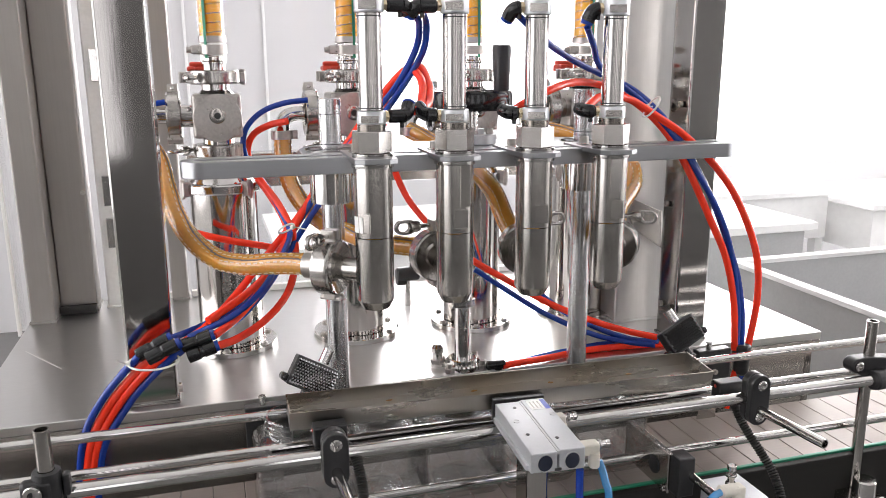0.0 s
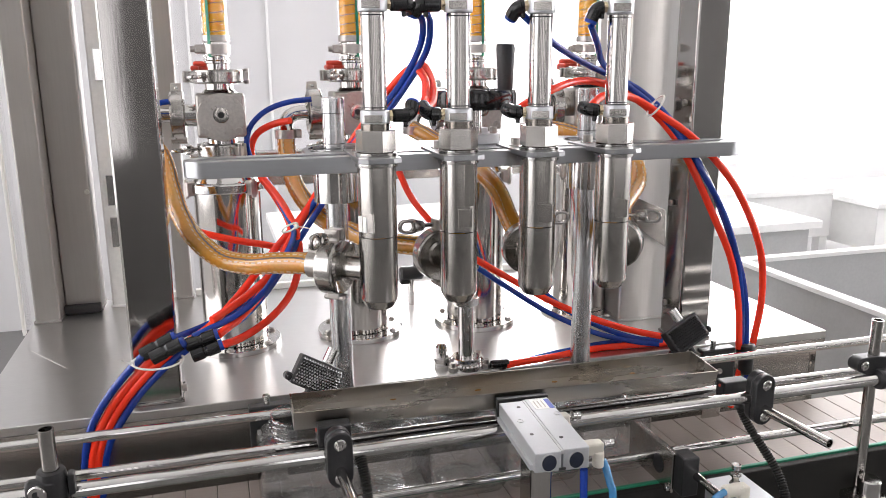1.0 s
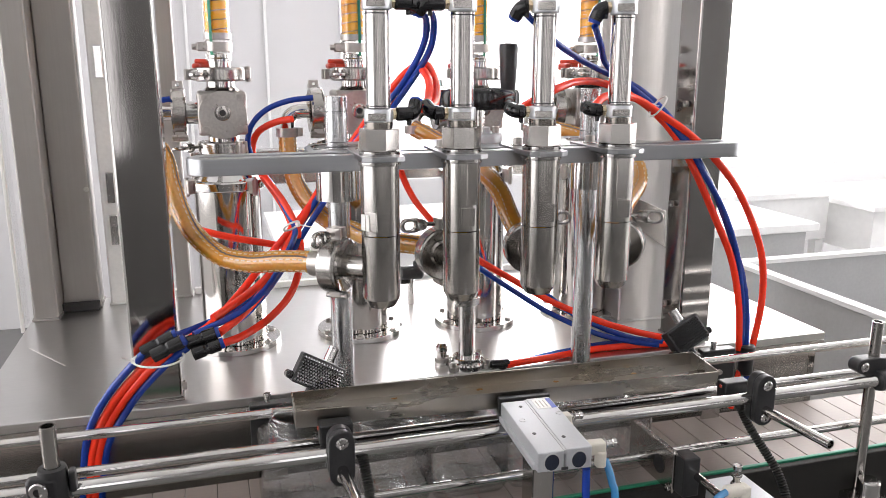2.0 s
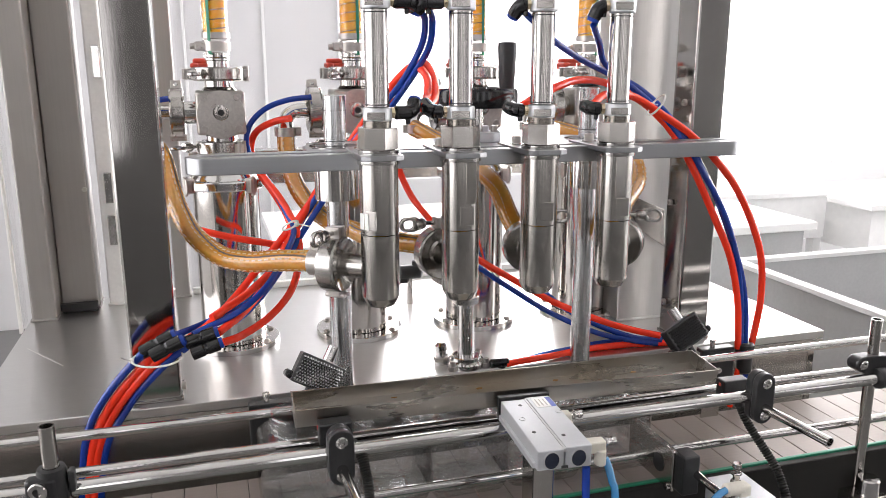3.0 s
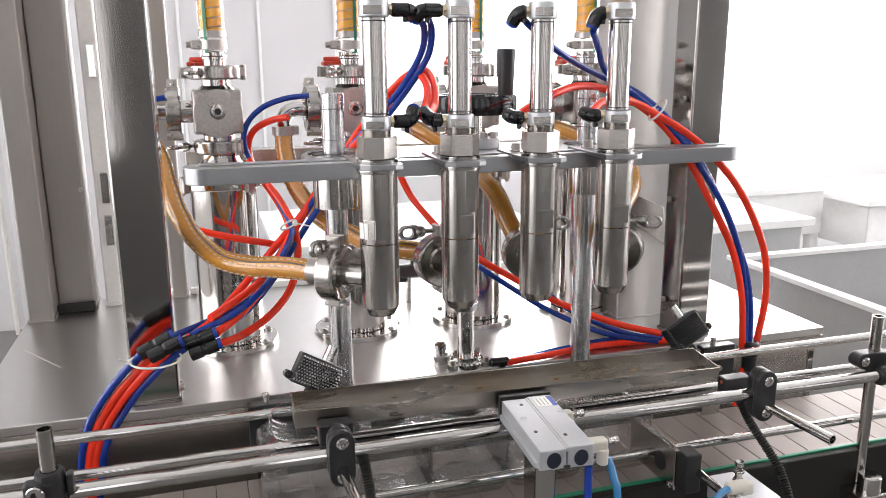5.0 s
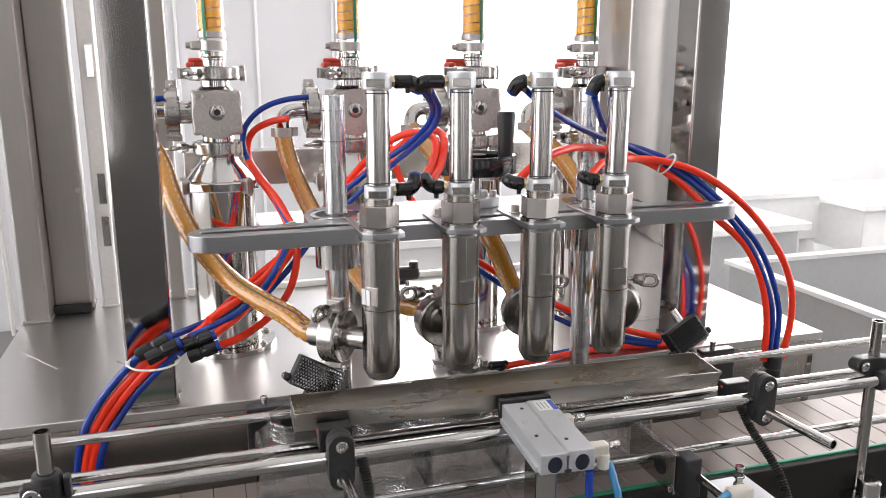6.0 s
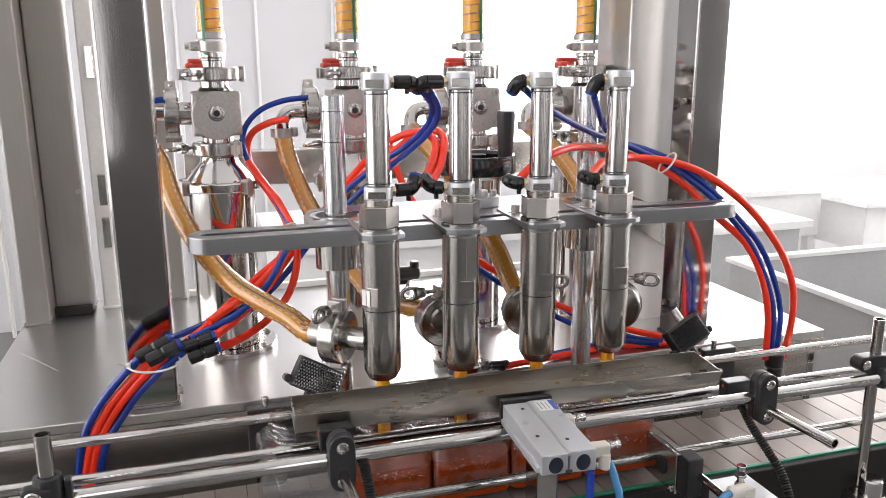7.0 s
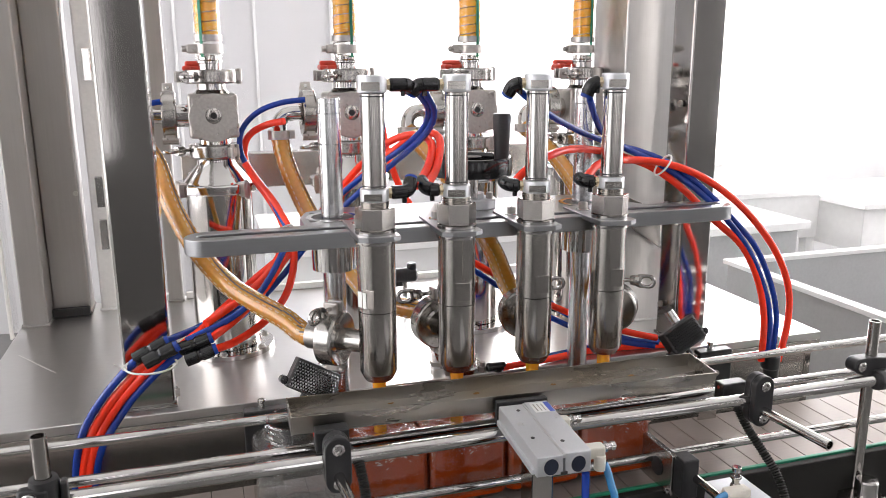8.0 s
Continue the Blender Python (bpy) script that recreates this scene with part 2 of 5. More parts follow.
def extrude(poly, h, m=ID, bev=0.0):
    """A flat outline (x, y) given a height."""
    bm = bmesh.new()
    lo = [bm.verts.new((x, y, 0)) for x, y in poly]
    hi = [bm.verts.new((x, y, h)) for x, y in poly]
    n = len(poly)
    bm.faces.new(lo[::-1])
    bm.faces.new(hi)
    for k in range(n):
        bm.faces.new((lo[k], lo[(k + 1) % n], hi[(k + 1) % n], hi[k]))
    bmesh.ops.recalc_face_normals(bm, faces=bm.faces)
    if bev:
        rim = [e for e in bm.edges if all(abs(f.normal.z) > 0.9 for f in e.link_faces) is False and abs(e.verts[0].co.z - e.verts[1].co.z) < 1e-6]
        bmesh.ops.bevel(bm, geom=rim, offset=bev, segments=2, affect="EDGES", profile=0.5)
    bm.transform(m)
    return bm


def join(*bms):
    """Joins meshes of one part."""
    out = bms[0]
    for b in bms[1:]:
        me = bpy.data.meshes.new("tmp")
        b.to_mesh(me)
        b.free()
        out.from_mesh(me)
        bpy.data.meshes.remove(me)
    return out


def curve(points, n):
    """n + 1 places at even steps along a smooth line through the points."""
    p = [Vector(q) for q in points]
    p = [p[0] * 2 - p[1]] + p + [p[-1] * 2 - p[-2]]
    fine = []
    for a, b, c, d in zip(p, p[1:], p[2:], p[3:]):
        for k in range(16):
            u = k / 16
            fine.append(0.5 * ((2 * b) + (c - a) * u + (2 * a - 5 * b + 4 * c - d) * u * u + (3 * b - a - 3 * c + d) * u ** 3))
    fine.append(p[-2])
    run = [0.0]
    for a, b in zip(fine, fine[1:]):
        run.append(run[-1] + (b - a).length)
    out, j = [], 0
    for k in range(n + 1):
        want = run[-1] * k / n
        while j < len(run) - 2 and run[j + 1] < want:
            j += 1
        step = run[j + 1] - run[j]
        out.append(fine[j].lerp(fine[j + 1], (want - run[j]) / step if step else 0))
    return out


def sweep(points, r, n=60, seg=12, radii=None):
    """A round bar along a smooth line."""
    line = curve(points, n)
    bm = bmesh.new()
    rings = []
    side = None
    for k, c in enumerate(line):
        way = (line[min(k + 1, n)] - line[max(k - 1, 0)]).normalized()
        if side is None:
            side = way.cross(Vector((0.31, 0.2, 0.93))).normalized()
        side = (side - way * side.dot(way)).normalized()
        other = way.cross(side)
        q = radii(k / n) if radii else r
        rings.append([bm.verts.new(c + q * (side * math.cos(2 * math.pi * i / seg) + other * math.sin(2 * math.pi * i / seg))) for i in range(seg)])
    for a, b in zip(rings, rings[1:]):
        for i in range(seg):
            bm.faces.new((a[i], a[(i + 1) % seg], b[(i + 1) % seg], b[i]))
    bm.faces.new(rings[0][::-1])
    bm.faces.new(rings[-1])
    bmesh.ops.recalc_face_normals(bm, faces=bm.faces)
    return bm


def toward(a, b):
    """The pose at a whose z axis points to b."""
    way = Vector(b) - Vector(a)
    return Matrix.Translation(a) @ way.to_track_quat("Z", "Y").to_matrix().to_4x4()


def ngon(n, r, turn=0.0):
    return [(r * math.cos(2 * math.pi * k / n + turn), r * math.sin(2 * math.pi * k / n + turn)) for k in range(n)]


def hexnut(across, h, m=ID):
    return extrude(ngon(6, across / 2 / math.cos(math.pi / 6), math.pi / 6), h, m, 0.0008)


def socket_bolt(r, h, m=ID):
    """A cap screw's head with its hole."""
    return lathe([(0, 0), (r, 0), (r, h * 0.9), (r * 0.92, h), (r * 0.5, h), (r * 0.5, h * 0.45), (0, h * 0.45)], 16, m)


def slot_outline(x0, x1, y0, y1, n=8):
    r = (y1 - y0) / 2
    c = (y0 + y1) / 2
    out = [(x0 + r - r * math.sin(math.pi * k / n), c + r * math.cos(math.pi * k / n)) for k in range(n + 1)]
    out += [(x1 - r + r * math.sin(math.pi * k / n), c - r * math.cos(math.pi * k / n)) for k in range(n + 1)]
    return out


def slotted_bar(outer, inner, h):
    """A bar with one long slot through it."""
    bm = bmesh.new()
    n = len(outer)
    rings = [[bm.verts.new((x, y, z)) for x, y in o] for o, z in ((outer, 0), (outer, h), (inner, h), (inner, 0))]
    for a, b in zip(rings, rings[1:] + rings[:1]):
        for k in range(n):
            bm.faces.new((a[k], a[(k + 1) % n], b[(k + 1) % n], b[k]))
    bmesh.ops.recalc_face_normals(bm, faces=bm.faces)
    bmesh.ops.bevel(bm, geom=[e for e in bm.edges if e.calc_face_angle(0) > 1.0], offset=0.0012, segments=2, affect="EDGES", profile=0.5)
    return bm


def T(x, y, z):
    return Matrix.Translation((x, y, z))


RX = lambda a: Matrix.Rotation(radians(a), 4, "X")
RY = lambda a: Matrix.Rotation(radians(a), 4, "Y")
RZ = lambda a: Matrix.Rotation(radians(a), 4, "Z")

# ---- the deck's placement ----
# Fitted to the view: DECK scales the deck's things away from the camera's eye.
EYE_HEIGHT = 0.397
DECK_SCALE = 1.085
DECK = T(0, 0, EYE_HEIGHT) @ Matrix.Scale(DECK_SCALE, 4) @ T(0, 0, -EYE_HEIGHT)
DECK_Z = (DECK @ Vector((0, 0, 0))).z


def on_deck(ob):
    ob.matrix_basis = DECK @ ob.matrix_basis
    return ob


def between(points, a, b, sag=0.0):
    """Points scaled about the camera's eye, from unscaled (0) to the deck's scale (1); sag sets the middle further
    back.
    """
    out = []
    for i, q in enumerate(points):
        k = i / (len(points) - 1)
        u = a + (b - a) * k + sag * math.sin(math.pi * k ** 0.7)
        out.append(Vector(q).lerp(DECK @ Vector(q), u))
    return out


# ---- the timing of the lift ----
DROP = 0.085
LIFT = [(0.0, 0.0), (4.72, 0.0), (4.9, 0.05), (5.15, 0.28), (5.4, 0.56), (5.65, 0.84), (5.8, 0.955), (5.95, 0.995), (6.05, 1.0), (8.0, 1.0)]
movers = []   # (object, rows) to be keyed at the end


def lowered(ob, m):
    """Lets a thing go down with the lift from its raised pose m."""
    ob.matrix_basis = m
    movers.append((ob, [(t, T(0, 0, -DROP * s) @ m) for t, s in LIFT]))


def flexible(name, a, b, r, mat, n, label, category, group="", ribs=False, seg=12):
    """A hose or tube in short rigid links that go from line a to line b with the lift."""
    base = thing(name, ID, label, category, group)
    la, lb = curve(a, n), curve(b, n)
    full = r
    for k in range(n):
        r = full * (1.0 if k % 2 else 0.985)
        da, db = (la[k + 1] - la[k]).length, (lb[k + 1] - lb[k]).length
        h = max(da, db) * 1.07
        if ribs:
            bm = lathe([(r * 0.2, -h / 2), (r, -h / 2), (r * 0.995, 0), (r, h / 2), (r * 0.2, h / 2)], 20)
        else:
            bm = lathe([(r * 0.3, -h / 2), (r, -h / 2), (r, h / 2), (r * 0.3, h / 2)], 16)
        ob = part("hose_link" if ribs else "tube_link", bm, mat, base)
        if ribs:
            # threads: one dark line and dotted pale threads on the wall
            for ang, w, tm, nm in ((5.75, 0.0009, thread_dark, "dark_thread"), (5.42, 0.0007, thread_pale, "pale_thread"), (6.1, 0.0008, thread_pale, "pale_thread"), (4.3, 0.0008, thread_pale, "pale_thread"), (3.6, 0.0008, thread_pale, "pale_thread"), (0.9, 0.0008, thread_pale, "pale_thread")):
                hh = h if tm is thread_dark else h * 0.5
                part(nm, block(w, w * 2, hh, 0, RZ(math.degrees(ang)) @ T(full * (1.0 if tm is thread_dark else 0.992), 0, 0)), tm, ob)
        rows = []
        for t, s in LIFT:
            p, q = la[k].lerp(lb[k], s), la[k + 1].lerp(lb[k + 1], s)
            way = (q - p).normalized()
            side = Vector((0, 1, 0.2)).cross(way).normalized()
            up = way.cross(side)
            rows.append((t, Matrix.Translation((p + q) / 2) @ Matrix((side, up, way)).transposed().to_4x4()))
        ob.matrix_basis = rows[0][1]
        movers.append((ob, rows))
    return base

# ---- the room ----
def structure(name, bm, mat, label, category):
    return solo(name, bm, mat, label, category, None, "", "structure")


structure("floor", span(-2.6, 5.4, -2.6, 4.4, -1.05, -0.95, 0), floor_paint, "smooth grey painted workshop floor", "floor")
structure("ceiling", span(-2.6, 5.4, -2.6, 4.4, 2.45, 2.55, 0), wall_paint, "plain white workshop ceiling", "ceiling")


def wall_with_window(name, length, w0, w1, z0, z1, m, label, paint=wall_paint):
    """A wall along x from 0, 0.2 thick towards +y, with one opening; the frame stands in the opening."""
    base = thing(name, m, label, "wall", "", "structure")
    part("wall_panel", span(0, w0, 0, 0.2, -0.95, 2.45, 0), paint, base)
    part("wall_panel", span(w1, length, 0, 0.2, -0.95, 2.45, 0), paint, base)
    part("wall_panel", span(w0, w1, 0, 0.2, -0.95, z0, 0), paint, base)
    part("wall_panel", span(w0, w1, 0, 0.2, z1, 2.45, 0), paint, base)
    if name == "wall_north":
        for k in range(9):
            part("wall_batten", span(0.12 + 0.4 * k, 0.135 + 0.4 * k, -0.012, 0.0, -0.95, 2.45, 0.002), wall_paint, base)
    steps = 5
    for k in range(steps + 1):
        x = w0 + 0.03 + (w1 - w0 - 0.06) * k / steps
        part("mullion", span(x - 0.025, x + 0.025, -0.03, 0.0, z0, z1, 0.002), wall_paint, base)
    return base


wall_with_window("wall_north", 8.0, 3.35, 7.55, -0.25, 2.15, T(-2.6, 4.4, 0), "pale grey panelled wall with a wide bright window", pale_paint)
wall_with_window("wall_east", 7.0, 1.0, 5.2, -0.25, 2.15, T(5.4, 4.4, 0) @ RZ(-90), "white painted side wall with a wide window")
wall_with_window("wall_west", 7.0, 1.5, 5.7, -0.25, 2.15, T(-2.6, -2.6, 0) @ RZ(90), "white painted side wall with a wide window")
south = thing("wall_south", T(-2.6, -2.6, 0), "grey wall with tall narrow windows opposite the machine", "wall", "", "structure")
part("wall_panel", span(0, 8, -0.2, 0, 2.25, 2.45, 0), mid_paint, south)
part("wall_panel", span(0, 8, -0.2, 0, -0.95, -0.1, 0), mid_paint, south)
for k in range(8):
    part("pier", span(0.0 + 1.08 * k, min(0.66 + 1.08 * k, 8.0), -0.2, 0, -0.1, 2.25, 0), mid_paint, south)
for b in (span(-0.5, 6.2, 4.75, 4.76, -1.2, 2.8, 0), span(5.75, 5.76, -2.0, 4.7, -1.2, 2.8, 0), span(-2.96, -2.95, -2.0, 4.0, -1.2, 2.8, 0), span(-3.0, 6.0, -3.21, -3.2, -1.2, 2.8, 0)):
    structure("backdrop", b, backdrop_mat, "bright white daylight outside the windows", "backdrop")

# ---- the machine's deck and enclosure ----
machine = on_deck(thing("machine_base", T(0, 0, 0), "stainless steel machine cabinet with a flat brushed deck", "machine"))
part("deck", span(-0.287, 0.88, 0.930, 1.435, -0.012, 0.0, 0.0012), steel_deck, machine, "flat brushed steel deck plate")
part("front_panel", span(-0.2745, 0.8675, 0.945, 0.955, -0.832, -0.0125, 0.001), steel_brushed, machine)
part("front_lip", span(-0.287, 0.88, 0.9305, 0.9325, -0.03, -0.0125, 0.0005), steel_brushed, machine)
part("side_panel", span(-0.287, -0.275, 0.945, 1.43, -0.832, -0.0125, 0.001), steel_upright, machine)
part("side_panel", span(0.868, 0.88, 0.945, 1.43, -0.832, -0.0125, 0.001), steel_upright, machine)
part("back_panel", span(-0.2745, 0.8675, 1.418, 1.43, -0.832, -0.0125, 0.001), steel_brushed, machine)
part("scratch", extrude([(-0.2665, 1.196), (-0.2655, 1.1965), (-0.205, 1.1075), (-0.2055, 1.107)], 0.0002), white_plastic, machine)
for fx in (-0.25, 0.84):
    for fy in (0.96, 1.39):
        part("foot", rod(0.025, 0.02, 20, T(fx, fy, -0.8512)), dark_rubber, machine)


def post(name, x0, x1, y0, y1, z0, z1, mat, label, bev=0.003):
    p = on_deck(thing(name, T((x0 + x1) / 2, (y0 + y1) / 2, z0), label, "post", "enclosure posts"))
    w, d, h = x1 - x0, y1 - y0, z1 - z0
    part("shaft", block(w, d, h, bev, T(0, 0, h / 2), 3), mat, p)
    part("foot_plate", block(w + 0.004, d + 0.004, 0.004, 0.0008, T(0, 0, 0.002)), mat, p)
    return p


left_col = post("steel_column", -0.104, -0.05, 0.945, 1.0, 0.0, 0.95, steel_mirror, "mirror polished square steel column on the deck")
right_col = post("steel_column", 0.64, 0.69, 0.955, 1.005, 0.0, 0.95, steel_mirror, "mirror polished square steel column beside the tube bundle")
for z in (0.05, 0.20, 0.343):
    part("screw", socket_bolt(0.0045, 0.004, T(-0.027, -0.01 if z > 0.3 else 0.01, z) @ RY(-90)), steel_cast, right_col)
for z in (0.012, 0.055):
    part("screw", socket_bolt(0.005, 0.005, T(0.027, -0.012, z) @ RY(90)), steel_cast, left_col)
back_col = post("steel_column", 0.60, 0.705, 1.06, 1.16, 0.0, 0.95, steel_satin, "broad brushed steel column behind the tubes")
post("corner_post", -0.283, -0.2465, 1.325, 1.43, 0.0, 0.95, alu_frame, "beige-grey enclosure corner post at the deck edge")
part("gusset", extrude([(-0.0625, 0.21), (0.011, 0.178), (0.016, 0.119), (-0.033, 0.151)], 0.004, T(0, -0.06, 0) @ RX(90), 0.0005), steel_brushed, back_col, "bent steel gusset plate")
corner_post = post("corner_post", -0.246, -0.19, 1.375, 1.43, 0.0, 0.95, alu_frame, "beige-grey enclosure corner post set back")
part("bolt", socket_bolt(0.004, 0.003, T(0.024, -0.028, 0.2) @ RX(90)), steel_cast, corner_post)
# Dark strip stands in for the shaded gap at the post's base.
part("base_gap", block(0.056, 0.012, 0.014, 0.001, T(0.0, -0.036, 0.0075)), dark_rubber, corner_post, "dark strip for the shaded gap under the post")
rail_post = post("corner_post", -0.175, -0.15, 1.385, 1.43, 0.0, 0.95, white_plastic, "white door edge strip with steel hinges")
for z in (0.13, 0.2, 0.4):
    part("hinge", block(0.012, 0.008, 0.05, 0.001, T(0.004, -0.027, z)), steel_polished, rail_post)
post("back_post", 0.02 - 0.105, -0.045, 1.40, 1.435, 0.0, 0.95, alu_frame, "pale aluminium post at the deck's back edge")
post("back_post", 0.845, 0.88, 1.40, 1.435, 0.0, 0.95, alu_frame, "pale aluminium post at the deck's back edge")

# Side and back panels of clear sheet in thin frames
door_edge = on_deck(thing("door_edge", T(-0.2885, 1.275, 0), "thin white edge of a clear enclosure door", "door edge"))
part("strip", block(0.004, 0.012, 0.95, 0.001, T(0, 0, 0.475)), white_plastic, door_edge)
part("pane", span(-0.0015, 0.0015, 0.0065, 0.045, 0.004, 0.945, 0.0003), acrylic, door_edge).visible_shadow = False
back_frame = on_deck(thing("back_screen", T(0, 1.415, 0), "clear acrylic back screen with a white rail", "screen"))
part("pane", span(-0.04, 0.84, 0, 0.004, 0.012, 0.94, 0.0005), acrylic, back_frame).visible_shadow = False
part("frame_rail", span(-0.04, 0.84, -0.004, 0.008, 0.0005, 0.0115, 0.001), white_plastic, back_frame)

beam = on_deck(thing("back_beam", T(0.36, 1.31, 0.235), "brushed steel beam behind the piston cylinders", "beam"))
part("bar", block(0.78, 0.03, 0.055, 0.002), steel_brushed, beam)
for x in (-0.3, 0.34):
    part("leg", span(x - 0.015, x + 0.015, -0.014, 0.014, -0.2349, -0.028, 0.001), steel_upright, beam)

# ---- the piston pumps ----


def tri_clamp(parent, m, r, wing_turn=0.0, name="hose_clamp", w=0.013, side=1):
    """A hinged pipe clamp round the local z axis, with its bolt lugs and wing nut."""
    c = part(name, lathe([(r * 0.48, -w * 0.22), (r * 0.84, -w * 0.5), (r * 0.93, -w * 0.58), (r * 0.985, -w * 0.52), (r, -w * 0.4), (r, w * 0.4), (r * 0.985, w * 0.52), (r * 0.93, w * 0.58), (r * 0.84, w * 0.5), (r * 0.48, w * 0.22), (r * 0.48, -w * 0.22)], 48), clamp_steel, parent, "cast steel pipe clamp", m)
    lug = RZ(wing_turn) @ Matrix.Diagonal((side, 1, 1, 1))
    part("clamp_lug", block(0.005, 0.016, w * 0.9, 0.0012, lug @ T(-0.0055, r + 0.004, 0)), steel_cast, c)
    part("clamp_lug", block(0.005, 0.016, w * 0.9, 0.0012, lug @ T(0.0055, r + 0.004, 0)), steel_cast, c)
    part("clamp_bolt", rod(0.0028, 0.042, 12, lug @ T(-0.033, r + 0.005, 0) @ RY(90)), steel_polished, c)
    hinge = RZ(wing_turn + 180)
    part("clamp_hinge", join(block(0.016, 0.010, w * 0.8, 0.0015, hinge @ T(0, r + 0.001, 0)), rod(0.003, w * 1.3, 12, hinge @ T(-0.004, r + 0.004, -w * 0.65)), rod(0.003, w * 1.3, 12, hinge @ T(0.004, r + 0.004, -w * 0.65))), steel_cast, c)
    nut = lathe([(0.0028, 0), (0.006, 0), (0.0075, 0.005), (0.006, 0.012), (0.0028, 0.012)], 18, lug @ T(-0.022, r + 0.005, 0) @ RY(-90))
    wing = slotted_bar(slot_outline(0, 0.029, -0.0092, 0.0092), slot_outline(0.0105, 0.0235, -0.005, 0.005), 0.0045)
    wing.transform(lug @ T(-0.026, r + 0.005, -0.00225) @ RZ(180))
    part("wing_nut", join(nut, wing), clamp_steel, c, "flat steel wing nut")
    return c


def piston_pump(x, y, first):
    p = on_deck(thing("piston_pump", T(x, y, 0), "polished steel piston pump with valve block and filled hose", "pump", "piston pumps"))
    part("base_flange", lathe([(0.03, 0.0), (0.0635, 0.0), (0.064, 0.0008), (0.064, 0.0072), (0.0635, 0.008), (0.03, 0.008)], 48), steel_polished, p)
    for k in range(6):
        a = k * math.pi / 3 + 0.35
        part("bolt", join(socket_bolt(0.0042, 0.0035, T(0.056 * math.cos(a), 0.056 * math.sin(a), 0.008)), rod(0.006, 0.001, 16, T(0.056 * math.cos(a), 0.056 * math.sin(a), 0.0078))), steel_cast, p)
    part("cylinder", lathe([(0.042, 0.008), (0.044, 0.009), (0.044, 0.23), (0.042, 0.231)], 56), steel_upright, p, "brushed upright steel cylinder")
    part("top_flange", lathe([(0.03, 0.229), (0.0565, 0.2295), (0.0575, 0.231), (0.0575, 0.2405), (0.0565, 0.242), (0.03, 0.242)], 56), steel_polished, p)
    for k in range(4):
        a = k * math.pi / 2 + 0.6
        part("clasp", join(block(0.014, 0.011, 0.02, 0.002, RZ(math.degrees(a)) @ T(0.058, 0, 0.236)), rod(0.003, 0.026, 12, RZ(math.degrees(a)) @ T(0.063, 0, 0.223))), steel_cast, p)
    part("cone", lathe([(0.046, 0.2421), (0.044, 0.245), (0.026, 0.266), (0.024, 0.275), (0.024, 0.279), (0.02, 0.28)], 48), steel_polished, p)
    tri_clamp(p, T(0, 0, 0.284), 0.034, 40, w=0.016)
    part("neck", lathe([(0.021, 0.287), (0.0205, 0.30), (0.024, 0.303)], 36), steel_polished, p)
    v = part("valve_block", block(0.064, 0.062, 0.058, 0.004, T(0, 0, 0.332), 3), steel_cast, p, "cast steel valve block with four bolts")
    for bx in (-0.022, 0.022):
        for bz in (0.311, 0.353):
            part("bolt", join(socket_bolt(0.0052, 0.005, T(bx, -0.031, bz) @ RX(90))), steel_cast, v)
    part("front_cover", lathe([(0, 0), (0.0315, 0), (0.0318, 0.0006), (0.0318, 0.0024), (0.031, 0.003), (0, 0.003)], 48, T(0, -0.0309, 0.330) @ RX(90)), steel_cast, v, "round cast cover of the valve")
    part("centre_plug", lathe([(0.0105, 0), (0.0105, 0.0015), (0.009, 0.002), (0.0045, 0.002), (0.0045, -0.001)], 24, T(0, -0.0339, 0.333) @ RX(90)), steel_turned, v)
    part("plug_hole", rod(0.0042, 0.001, 16, T(0, -0.0347, 0.333) @ RX(90)), black_plastic, v)
    # side port towards the hose
    part("side_port", lathe([(0.015, 0), (0.015, 0.03), (0.018, 0.034)], 30, T(-0.032, 0, 0.332) @ RY(-90)), steel_polished, p)
    tri_clamp(p, T(-0.056, 0, 0.332) @ RY(-90), 0.033, -60, w=0.016)
    part("elbow", sweep([(-0.06, 0, 0.332), (-0.078, 0, 0.332), (-0.09, -0.002, 0.328), (-0.097, -0.006, 0.318), (-0.098, -0.012, 0.302)], 0.010, 20, 16), steel_polished, p)
    part("hose_band", join(pipe(0.0155, 0.004, 0.012, 24, T(-0.0985, -0.0125, 0.298)), block(0.008, 0.012, 0.012, 0.001, T(-0.081, -0.0125, 0.304))), steel_cast, p)
    # upper port with the supply hose
    part("upper_neck", lathe([(0.024, 0.361), (0.0185, 0.366), (0.0185, 0.378)], 36), steel_polished, p)
    tri_clamp(p, T(0, 0, 0.383), 0.034, 100, w=0.016)
    part("hose_tail", lathe([(0.024, 0.388), (0.0145, 0.392), (0.0145, 0.40), (0.0165, 0.401), (0.0165, 0.403), (0.0145, 0.405), (0.0145, 0.41)], 30), steel_polished, p)
    part("steel_band", join(pipe(0.0185, 0.002, 0.012, 30, T(0, 0, 0.413)), block(0.016, 0.012, 0.012, 0.002, T(-0.02, -0.006, 0.419)), rod(0.004, 0.028, 14, T(-0.034, -0.006, 0.419) @ RY(90))), steel_cast, p, "steel worm drive hose band")
    part("steel_band", pipe(0.0182, 0.002, 0.008, 30, T(0, 0, 0.429)), steel_cast, p)
    wall = part("supply_hose", lathe([(0.0160, 0.403), (0.0174, 0.403), (0.0174, 0.75), (0.0160, 0.75), (0.0160, 0.403)], 32), clear_hose, p, "clear hose with spiral steel wire")
    part("syrup", lathe([(0, 0.436), (0.0156, 0.436), (0.0156, 0.749), (0, 0.749)], 28), orange_hose, wall, "orange syrup in the hose")
    pts = []
    turns = 28
    for k in range(turns * 12 + 1):
        a = 2 * math.pi * k / 12
